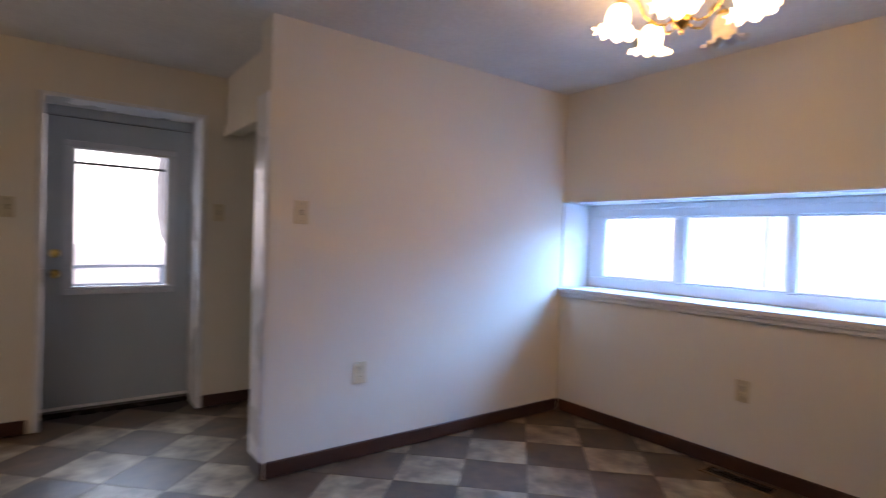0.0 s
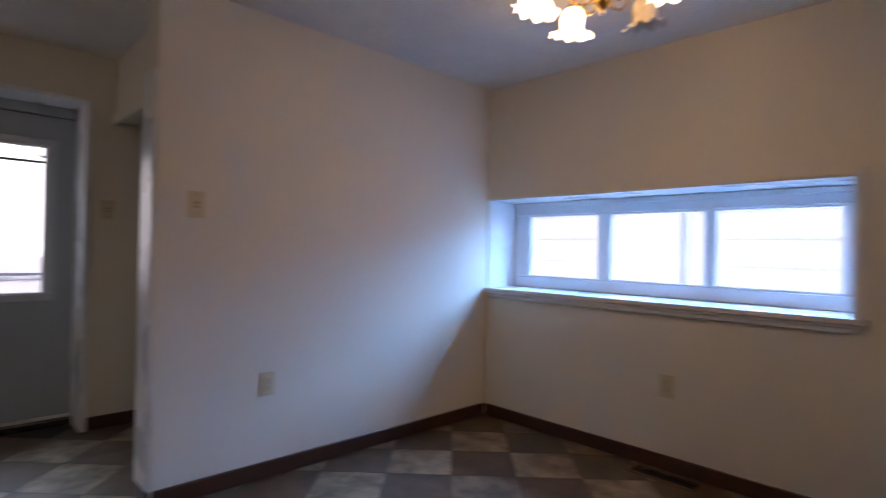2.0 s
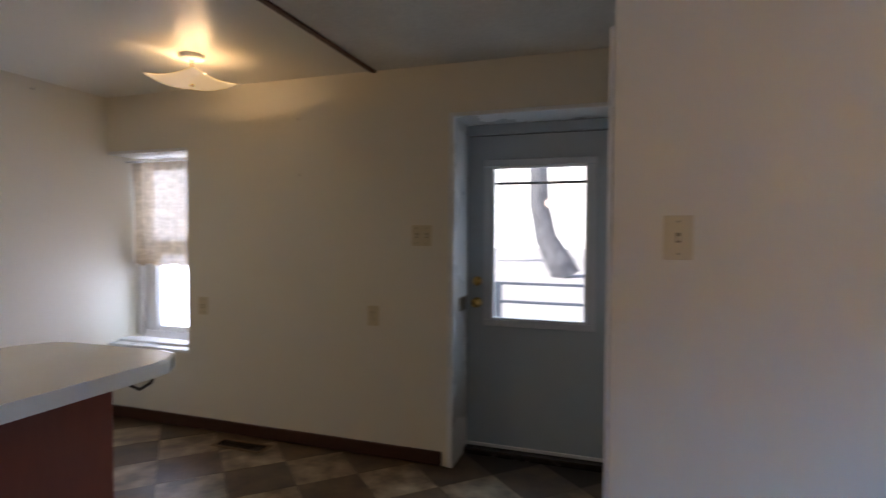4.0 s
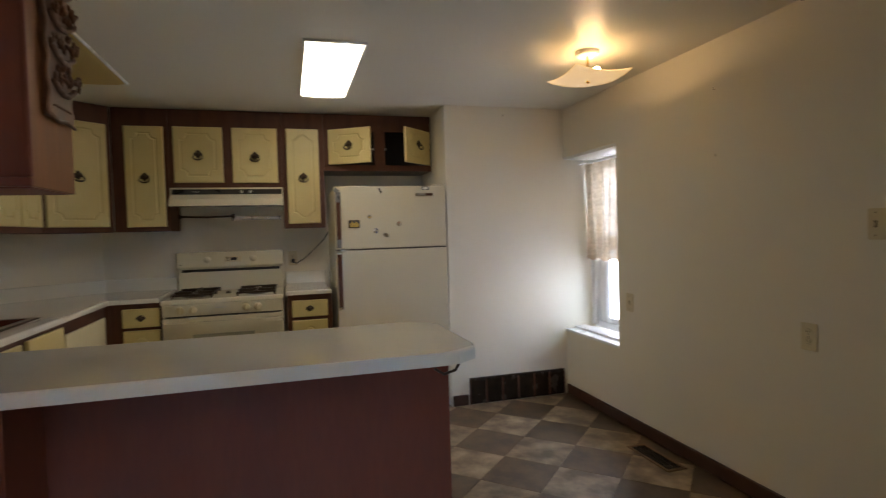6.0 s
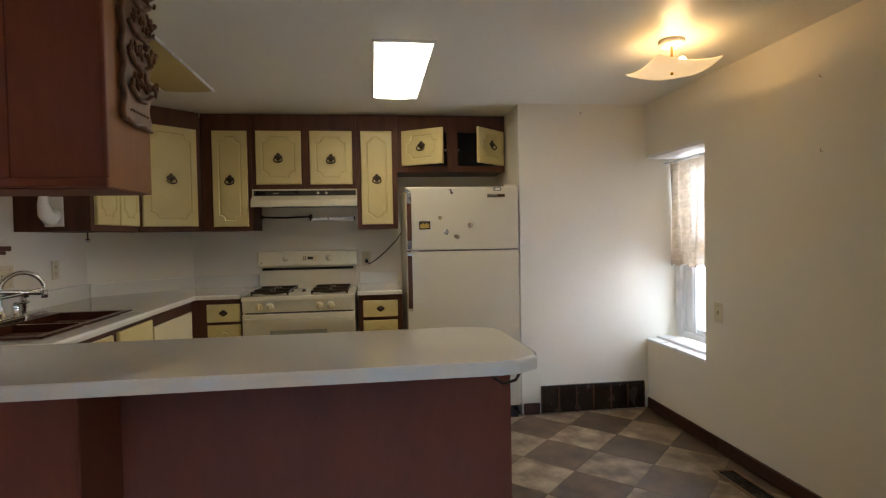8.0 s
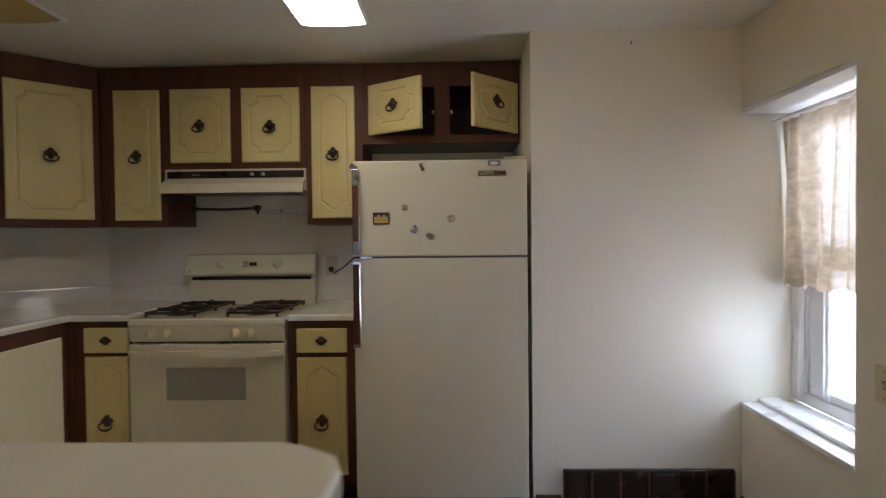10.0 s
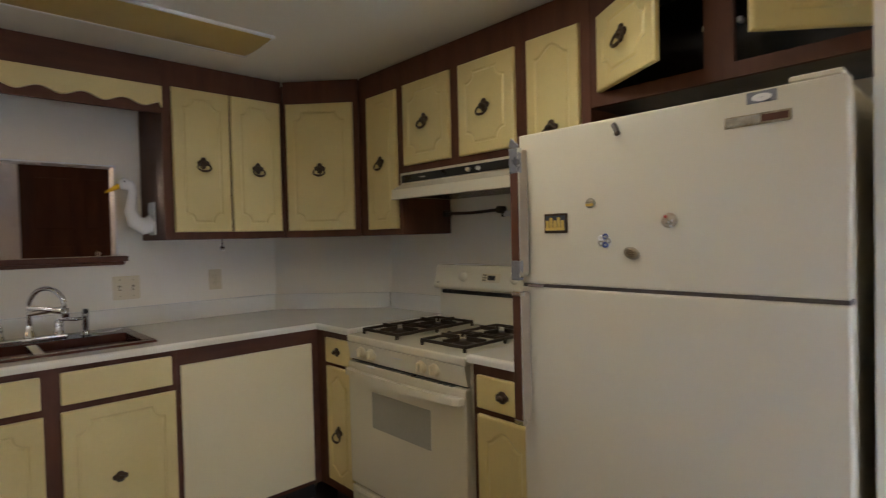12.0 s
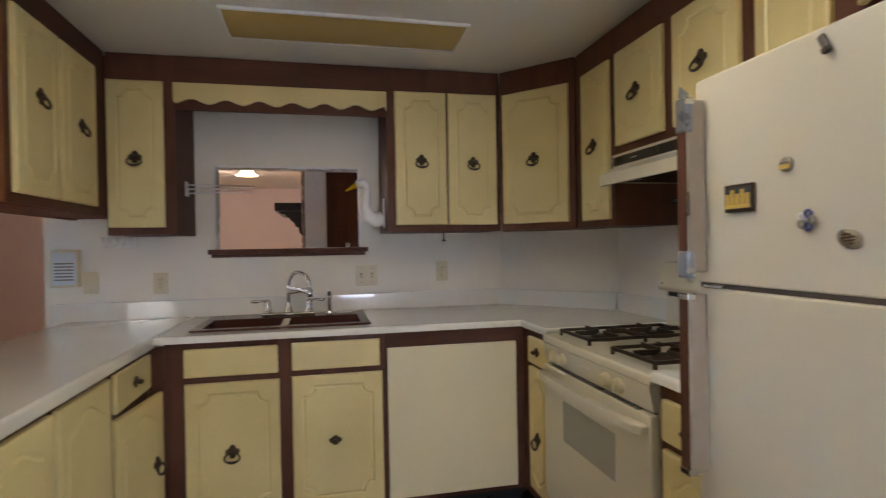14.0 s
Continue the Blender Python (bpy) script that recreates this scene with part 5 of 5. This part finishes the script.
for k in range(9):
    add_tube(bm, [(0.02 * k - 0.08, 0, 0), (0.02 * k - 0.08 + rr.uniform(-0.01, 0.01), 0.01, -0.03), (0.02 * k - 0.08 + rr.uniform(-0.02, 0.02), 0.02, -0.055 + rr.uniform(-0.01, 0.01))], 0.006, 6)
part("clump", bm, porcelain, pb, "", True)
g = root("crystal_knob", pose(-1.035, 0.80, 1.2895), "small clear glass piece on the pass-through sill", "ornament")
bm = bmesh.new()
bmesh.ops.create_icosphere(bm, subdivisions=1, radius=0.016, matrix=Matrix.Translation((0, 0, 0.014)))
part("glass", bm, thin_plastic, g)


# ---- carved plaque on the hanging cabinet's end ----
def plaque():
    r = root("carved_plaque", pose(0.205, 2.1105, 0, 0, 0, 180), "brown carved wooden wall plaque with leaf and fruit relief", "plaque")
    left, right = [], []
    for k in range(40):
        z = 1.660 + 0.555 * k / 39
        left.append((-0.100 - 0.008 * math.sin(k * 0.95), z))
        right.append((0.088 + 0.008 * math.sin(k * 1.1), z))
    part("board", upright(left + right[::-1], -0.012, -0.001), carving, r)
    rr = random.Random(11)
    for zc in (1.775, 1.872, 1.968, 2.064, 2.16):
        bm = bmesh.new()
        bowl = [(-0.075 + 0.018 * q, -0.020, zc - 0.012 - 0.030 * math.sin(math.pi * q / 9) + 0.006 * (q % 2)) for q in range(10)]
        add_tube(bm, bowl, [0.006 + 0.003 * (q % 2) for q in range(10)], 6)
        for k in range(26):
            u = rr.uniform(-0.07, 0.10)
            z = zc - 0.005 + rr.uniform(0, 0.05) * (1 - abs(u - 0.02) * 5)
            lean = rr.uniform(-0.5, 0.5) + u * 4
            m = Matrix.Translation((u, -0.016 - rr.uniform(0, 0.020), z)) @ Matrix.Rotation(lean, 4, "Y") @ Matrix.Diagonal((0.55, 0.6, 1.5, 1))
            bmesh.ops.create_icosphere(bm, subdivisions=1, radius=rr.uniform(0.007, 0.012), matrix=m)
        for k in range(3):
            bmesh.ops.create_icosphere(bm, subdivisions=1, radius=0.009, matrix=Matrix.Translation((0.088 + 0.014 * k, -0.022, zc + 0.020 + 0.010 * k)))
        part("relief", bm, carving, r, "carved leaf and fruit cluster", True)
    part("edge_roll", tube([(x, -0.014, z) for x, z in left], 0.007, 6), carving, r, "", True)
    part("foot_roll", tube([(-0.10, -0.014, 1.668), (-0.04, -0.017, 1.652), (0.03, -0.015, 1.664), (0.088, -0.014, 1.655)], 0.006, 6), carving, r, "", True)
    part("lettering", tube([(-0.06 + 0.012 * q, -0.014, 1.695 + 0.006 * (q % 2)) for q in range(12)], 0.003, 5), carving, r)


plaque()


# ---- grilles ----
def wall_grille():
    r = root("tile_register", pose(-1.745, 4.008, 0, 0, 0, 90), "low dark brown glazed grille along the wall foot", "register")
    part("backing", box(0, 0.785, -0.010, -0.0005, 0.006, 0.203), dark_metal, r)
    part("top_rim", box(0, 0.785, -0.022, -0.0105, 0.190, 0.204, 0.003), dark_metal, r)
    n = 6
    for k in range(n):
        a, b = 0.785 * k / n, 0.785 * (k + 1) / n
        part("tile", box(a + 0.007, b - 0.007, -0.020 - 0.003 * (k % 2), -0.0105, 0.012, 0.188, 0.004), dark_metal, r)
    for k in range(n + 1):
        part("bar", box(max(0, 0.785 * k / n - 0.0055), min(0.785, 0.785 * k / n + 0.0055), -0.026, -0.0105, 0.006, 0.1895, 0.002), brown_rail, r)


wall_grille()


def floor_register(cx, cy, turn, label):
    r = root("floor_register", pose(cx, cy, 0.0005, 0, 0, turn), label, "register", "floor registers")
    w, d = 0.36, 0.125
    for a, b, c, e in ((-w / 2, w / 2, -d / 2, -d / 2 + 0.02), (-w / 2, w / 2, d / 2 - 0.02, d / 2), (-w / 2, -w / 2 + 0.02, -d / 2 + 0.02, d / 2 - 0.02), (w / 2 - 0.02, w / 2, -d / 2 + 0.02, d / 2 - 0.02)):
        part("rim", box(a, b, c, e, 0, 0.006, 0.002), register_brown, r)
    part("well", box(-w / 2 + 0.02, w / 2 - 0.02, -d / 2 + 0.02, d / 2 - 0.02, 0, 0.001), dark_plastic, r)
    for k in range(20):
        x = -w / 2 + 0.028 + k * 0.016
        part("slat", box(x, x + 0.006, -d / 2 + 0.02, d / 2 - 0.02, 0.001, 0.005), dark_metal, r)
    part("spine", box(-w / 2 + 0.02, w / 2 - 0.02, -0.004, 0.004, 0.005, 0.0065), dark_metal, r)


floor_register(-0.505, 4.687, 0, "brown metal floor register by the wall")
floor_register(3.66, 2.25, 90, "brown metal floor register under the window")


# ---- ceiling fittings ----
def ceiling_panel(x0, x1, y0, y1, lens, label):
    r = root("ceiling_light", pose((x0 + x1) / 2, (y0 + y1) / 2, CEIL), label, "ceiling light")
    a, b = (x1 - x0) / 2, (y1 - y0) / 2
    for p, q, s, t_ in ((-a, a, -b, -b + 0.012), (-a, a, b - 0.012, b), (-a, -a + 0.012, -b + 0.012, b - 0.012), (a - 0.012, a, -b + 0.012, b - 0.012)):
        part("frame", box(p, q, s, t_, -0.014, -0.0005, 0.002), trim_paint, r)
    bm = bmesh.new()
    n = 14
    lo = [[bm.verts.new((-a + 0.012 + (2 * a - 0.024) * i / 2, -b + 0.012 + (2 * b - 0.024) * j / n, -0.010 - 0.010 * math.sin(math.pi * j / n) ** 0.5)) for j in range(n + 1)] for i in range(3)]
    for i in range(2):
        for j in range(n):
            bm.faces.new((lo[i][j], lo[i][j + 1], lo[i + 1][j + 1], lo[i + 1][j]))
    for i in (0, 2):
        bm.faces.new([bm.verts.new((lo[i][0].co.x, lo[i][0].co.y, -0.001))] + lo[i] + [bm.verts.new((lo[i][-1].co.x, lo[i][-1].co.y, -0.001))])
    part("diffuser", bm, lens, r)
    return r


ceiling_panel(-1.606, -0.568, 2.846, 3.150, panel_light, "lit fluorescent ceiling light with a white diffuser")
ceiling_panel(-1.515, -0.508, 1.568, 1.880, lens_yellow, "unlit fluorescent ceiling light with a yellowed diffuser")


def glass_bowl_light():
    r = root("semi_flush_light", pose(-0.483, 4.29, CEIL), "lit square curved-glass semi-flush ceiling light", "ceiling light")
    part("canopy", lathe([(0.001, -0.026), (0.055, -0.026), (0.062, -0.018), (0.062, -0.0005)], 28), trim_paint, r, "", True)
    part("stem", cyl((0, 0, -0.15), (0, 0, -0.027), 0.006), brass, r)
    bm = bmesh.new()
    n = 16
    s = 0.158
    grids = []
    for dz in (0.0, 0.004):
        g = []
        for i in range(n + 1):
            row = []
            for j in range(n + 1):
                u, v = -1 + 2 * i / n, -1 + 2 * j / n
                z = -0.152 + 0.014 * (u * u * v * v) + 0.007 * (u * u + v * v) + dz
                row.append(bm.verts.new((s * u, s * v, z)))
            g.append(row)
        grids.append(g)
    for g in grids:
        for i in range(n):
            for j in range(n):
                bm.faces.new((g[i][j], g[i + 1][j], g[i + 1][j + 1], g[i][j + 1]))
    part("glass_shade", bm, shade_warm, r, "frosted handkerchief glass", True)
    part("finial", lathe([(0.001, -0.168), (0.008, -0.163), (0.008, -0.155), (0.001, -0.151)], 12), brass, r, "", True)
    for dx in (-0.055, 0.055):
        bm = bmesh.new()
        bmesh.ops.create_uvsphere(bm, u_segments=12, v_segments=8, radius=0.018, matrix=Matrix.Translation((dx, 0.02, -0.112)))
        part("bulb", bm, bulb_warm, r, "small glowing bulb", True)


glass_bowl_light()


def chandelier():
    cx, cy = 2.725, 2.115
    r = root("chandelier", pose(cx, cy, CEIL), "brass five-arm chandelier with ruffled glass shades, one unlit", "chandelier")
    part("canopy", lathe([(0.001, -0.03), (0.03, -0.028), (0.058, -0.012), (0.062, -0.0005)], 24), brass, r, "", True)
    part("column", lathe([(0.010, -0.028), (0.012, -0.06), (0.022, -0.075), (0.012, -0.09), (0.018, -0.115), (0.034, -0.14), (0.038, -0.165), (0.034, -0.19), (0.030, -0.205), (0.010, -0.222), (0.006, -0.232), (0.008, -0.240), (0.001, -0.246)], 18), brass, r, "turned brass column", True)
    bm = bmesh.new()
    for k in range(5):
        z = -0.035 - 0.020 * k
        m_ = Matrix.Translation((0.026, 0.01, z)) @ Matrix.Rotation(radians(90 * (k % 2)), 4, "Z") @ Matrix.Rotation(radians(90), 4, "X")
        pts = [m_ @ Vector((0.008 * math.cos(q), 0.014 * math.sin(q), 0)) for q in [2 * math.pi * i / 12 for i in range(12)]]
        add_tube(bm, pts, 0.0018, 6, True)
    part("chain", bm, brass, r, "slack brass chain", True)
    for k in range(5):
        a = radians(60 + 72 * k)
        lit = k != 4
        ca, sa = math.cos(a), math.sin(a)

        def at(rad, z):
            return (rad * ca, rad * sa, z)
        part("arm", tube([at(0.025, -0.18), at(0.06, -0.205), at(0.10, -0.20), at(0.135, -0.165), at(0.155, -0.115), at(0.185, -0.085), at(0.215, -0.090), at(0.222, -0.108)], 0.0052, 8), brass, r, "curved brass arm", True)
        m_ = Matrix.Translation(at(0.222, -0.108)) @ Matrix.Rotation(a, 4, "Z") @ Matrix.Rotation(radians(-10), 4, "Y")
        cup = part("shade_holder", lathe([(0.001, 0.006), (0.018, 0.004), (0.024, -0.004), (0.022, -0.016)], 18, m_), brass, r, "", True)

        def ruffle(q, i):
            f = max(0.0, (i - 5) / 4)
            return 1 + 0.10 * f * math.sin(9 * q), 0.010 * f * math.cos(9 * q)
        prof = [(0.020, -0.010), (0.034, -0.024), (0.043, -0.045), (0.045, -0.065), (0.043, -0.082), (0.044, -0.094), (0.052, -0.104), (0.063, -0.112), (0.073, -0.117), (0.080, -0.118)]
        part("shade", lathe(prof, 54, m_, ruffle), shade_lit if lit else shade_off, r, "glowing ruffled glass shade" if lit else "unlit ruffled glass shade", True)


chandelier()

# ---- living room seen through the pass-through ----
fp = root("fireplace", pose(-0.72, -3.13, 0, 0, 0, 90), "brick fireplace breast with a black wooden mantel", "fireplace")
part("core", box(0.0, 1.497, -0.012, -0.001, 0, CEIL - 0.002), mortar, fp, "pale mortar")
for row in range(30):
    z = 0.004 + row * 0.074
    if z + 0.064 > CEIL - 0.004:
        break
    for colm in range(7):
        x0 = colm * 0.215 - (0.107 if row % 2 else 0.0)
        a, b = max(0.0, x0), min(1.5, x0 + 0.203)
        if b - a > 0.03:
            part("brick", box(a, b, -0.040, -0.0125, z, z + 0.062, 0.002), brick_stuff, fp)
mantel = part("mantel", box(0.05, 1.42, -0.31, -0.041, 1.675, 1.760, 0.006, 2), black_wood_and_shade, fp, "black wooden mantel shelf")
prof = [(-0.041, 1.42), (-0.060, 1.44), (-0.075, 1.50), (-0.105, 1.515), (-0.125, 1.56), (-0.150, 1.57), (-0.165, 1.60), (-0.195, 1.615), (-0.21, 1.64), (-0.265, 1.655), (-0.275, 1.674), (-0.041, 1.674)]
bm = bmesh.new()
a = [bm.verts.new((1.27, y, z)) for y, z in prof]
b = [bm.verts.new((1.38, y, z)) for y, z in prof]
bm.faces.new(a), bm.faces.new(list(reversed(b)))
for i in range(len(prof)):
    bm.faces.new((a[i], a[(i + 1) % len(prof)], b[(i + 1) % len(prof)], b[i]))
part("corbel", bm, black_wood_and_shade, fp, "stepped black corbel")
part("lower_shelf", box(0.07, 1.40, -0.25, -0.041, 1.245, 1.268, 0.004), black_wood_and_shade, fp, "narrow black lower shelf")
dd = tagged(new("door_3"), "dark brown panelled door in the living room", "door", kind="structure")
part("slab", box(-1.775, -0.935, -1.56, -1.52, 0.01, 2.055, 0.003), brown_wood, dd)
for z0, z1 in ((0.15, 0.75), (0.90, 1.35), (1.50, 1.93)):
    for x0, x1 in ((-1.68, -1.39), (-1.30, -1.03)):
        part("door_panel", box(x0, x1, -1.519, -1.511, z0, z1, 0.004), brown_wood, dd)
fan = root("fan_light", pose(-0.12, -1.95, CEIL), "lit ruffled glass shade of a ceiling light", "ceiling light")
part("stem", cyl((0, 0, -0.09), (0, 0, 0), 0.02), brass, fan)
part("shade", lathe([(0.045, -0.05), (0.055, -0.085), (0.062, -0.12), (0.085, -0.15), (0.11, -0.16)], 40, None, lambda q, i: (1 + 0.06 * math.sin(10 * q) * (i > 2), 0)), shade_lit, fan, "glowing glass shade", True)
lamp("living_room_bulb", "POINT", pose(0.3, -2.3, 1.9), 28, (1.0, 0.78, 0.62), 0.08)

# ---- outside ----
tagged(part("ground", box(-400, 400, -400, 400, -0.6, -0.45), soil), "pale winter ground", "ground", kind="structure")
structure("porch", box(-2.2, 3.2, 5.151, 7.4, -0.44, -0.02), concrete, "pale concrete porch", "porch")
rail = root("porch_railing", pose(0, 7.2, 0), "grey painted porch railing outside the door", "railing")
for z in (0.62, 0.80):
    part("rail", box(-2.1, 3.1, -0.02, 0.02, z + 0.006, z + 0.030, 0.004), railing_grey, rail)
for k in range(5):
    part("post", box(-2.1 + 1.29 * k, -2.04 + 1.29 * k, -0.03, 0.03, -0.02, 0.805), railing_grey, rail)


def tree(x, y, s, seed):
    rr = random.Random(seed)
    r = root("tree", pose(x, y, -0.45), "bare old tree with a leaning trunk", "tree", "yard trees")
    bm = bmesh.new()
    add_tube(bm, [(0.75 * s, 0, 0), (0.48 * s, 0, 0.5 * s), (0.2 * s, 0, 1.0 * s), (0.02 * s, 0, 1.9 * s), (-0.02 * s, 0, 3.2 * s), (0.1 * s, 0, 5.2 * s), (0.1 * s, 0, 6.4 * s)], [0.36 * s, 0.33 * s, 0.29 * s, 0.26 * s, 0.24 * s, 0.18 * s, 0.06 * s], 14)
    for k in range(26):
        z = rr.uniform(4.2, 6.2) * s
        a = rr.uniform(0, 2 * math.pi)
        L = rr.uniform(0.8, 2.2) * s
        p = Vector((0.08 * s, 0, z))
        q = p + Vector((math.cos(a) * L, math.sin(a) * L, rr.uniform(0.3, 1.0) * L))
        mid_ = (p + q) / 2 + Vector((0, 0, -0.1 * L))
        add_tube(bm, [p, mid_, q], [0.07 * s, 0.045 * s, 0.012 * s], 6)
        for _ in range(4):
            e = q + Vector((rr.uniform(-1, 1), rr.uniform(-1, 1), rr.uniform(0, 1))) * 0.6 * s
            add_tube(bm, [mid_.lerp(q, rr.uniform(0.3, 1)), e], [0.02 * s, 0.004 * s], 5)
    part("trunk", bm, bark, r, "", True)
    bm = bmesh.new()
    for k in range(500):
        a, rad = rr.uniform(0, 2 * math.pi), rr.uniform(0.4, 2.6) * s
        c_ = Vector((math.cos(a) * rad, math.sin(a) * rad, rr.uniform(5.0, 7.6) * s))
        d1 = Vector((rr.uniform(-1, 1), rr.uniform(-1, 1), rr.uniform(-1, 1))).normalized() * 0.07 * s
        d2 = d1.orthogonal().normalized() * 0.04 * s
        bm.faces.new([bm.verts.new(c_ + v) for v in (d1, d2, -d1, -d2)])
    part("crown", bm, leaf_green, r, "sparse remaining leaves")


tree(-1.75, 24.5, 1.6, 4)
tree(-9.0, 34.0, 1.4, 8)
tree(7.0, 40.0, 1.5, 9)


def neighbour_house():
    r = root("neighbour_house", pose(7.2, 2.0, -0.45), "neighbouring house with pale horizontal siding", "house")
    part("wall", box(0, 6, -7, 9, 0, 3.4), siding, r)
    for k in range(11):
        bm = box(-0.012, -0.001, -7, 9, 0.02 + 0.29 * k, 0.306 + 0.29 * k)
        for v in bm.verts:
            if v.co.z > 0.15 + 0.29 * k and v.co.x < -0.01:
                v.co.x = -0.005
        part("siding_board", bm, siding, r)
    part("corner_board", box(-0.06, -0.0125, 1.62, 2.10, 0, 3.3, 0.004), vinyl, r)
    part("downpipe", cyl((-0.08, 1.52, 0), (-0.08, 1.52, 3.3), 0.05), rail_paint, r)
    bm = upright([(-0.5, 3.3), (6.5, 3.3), (3.0, 5.2)], -7.3, 9.3)
    part("roof", bm, roof_grey, r)


neighbour_house()
# Emission on the far hillside stands in for the overbright daylight outdoors.
backdrop_glow = glowing("backdrop_glow", (0.93, 0.97, 1.0), 1.6)
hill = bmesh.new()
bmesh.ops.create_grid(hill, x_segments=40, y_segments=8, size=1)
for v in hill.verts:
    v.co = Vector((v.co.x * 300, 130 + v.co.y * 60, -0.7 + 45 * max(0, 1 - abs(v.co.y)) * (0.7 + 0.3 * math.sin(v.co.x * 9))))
tagged(part("backdrop", hill, backdrop_glow, None, "", True), "far hillside backdrop given a white glow of its own", "hill", kind="structure")


# ---- floor: vinyl tiles laid on the diagonal ----
floor = structure("floor", box(-2.6, 4.1, 0.70, 5.15, -0.10, -0.003), joint, "diagonal checkered vinyl floor in worn greys and browns", "floor")
SIDE = 0.3257
half = SIDE / 2 - 0.0009
bm = box(-half, half, -half, half, -0.003, 0.0, 0.0008)
tile_mesh = [mesh_of(bm, "tile", light_tile)]
bm = box(-half, half, -half, half, -0.003, 0.0, 0.0008)
tile_mesh.append(mesh_of(bm, "tile", dark_tile))
rnd = random.Random(5)
U, V = Vector((math.sqrt(0.5), math.sqrt(0.5))), Vector((math.sqrt(0.5), -math.sqrt(0.5)))
for i in range(-14, 18):
    for j in range(-10, 22):
        c = Vector((-1.042, 4.130)) + U * SIDE * (i + 0.5) + V * SIDE * (j + 0.5)
        if not (-2.5 < c.x < 3.85 and 0.85 < c.y < 4.95):
            continue
        if (c.x > 1.9 and 3.75 < c.y and c.x > 3.0) or (c.x < -1.9 and c.y < 3.8) or (c.x < -1.85 and c.y > 3.9):
            continue
        if c.x < 0.4 and c.y < 1.3:
            continue
        t = new("tile", tile_mesh[(i + j) % 2])
        t.parent = floor
        t.location = (c.x, c.y, rnd.uniform(-0.0004, 0.0004))
        t.rotation_euler = (0, 0, radians(45 + 90 * rnd.randrange(4)))
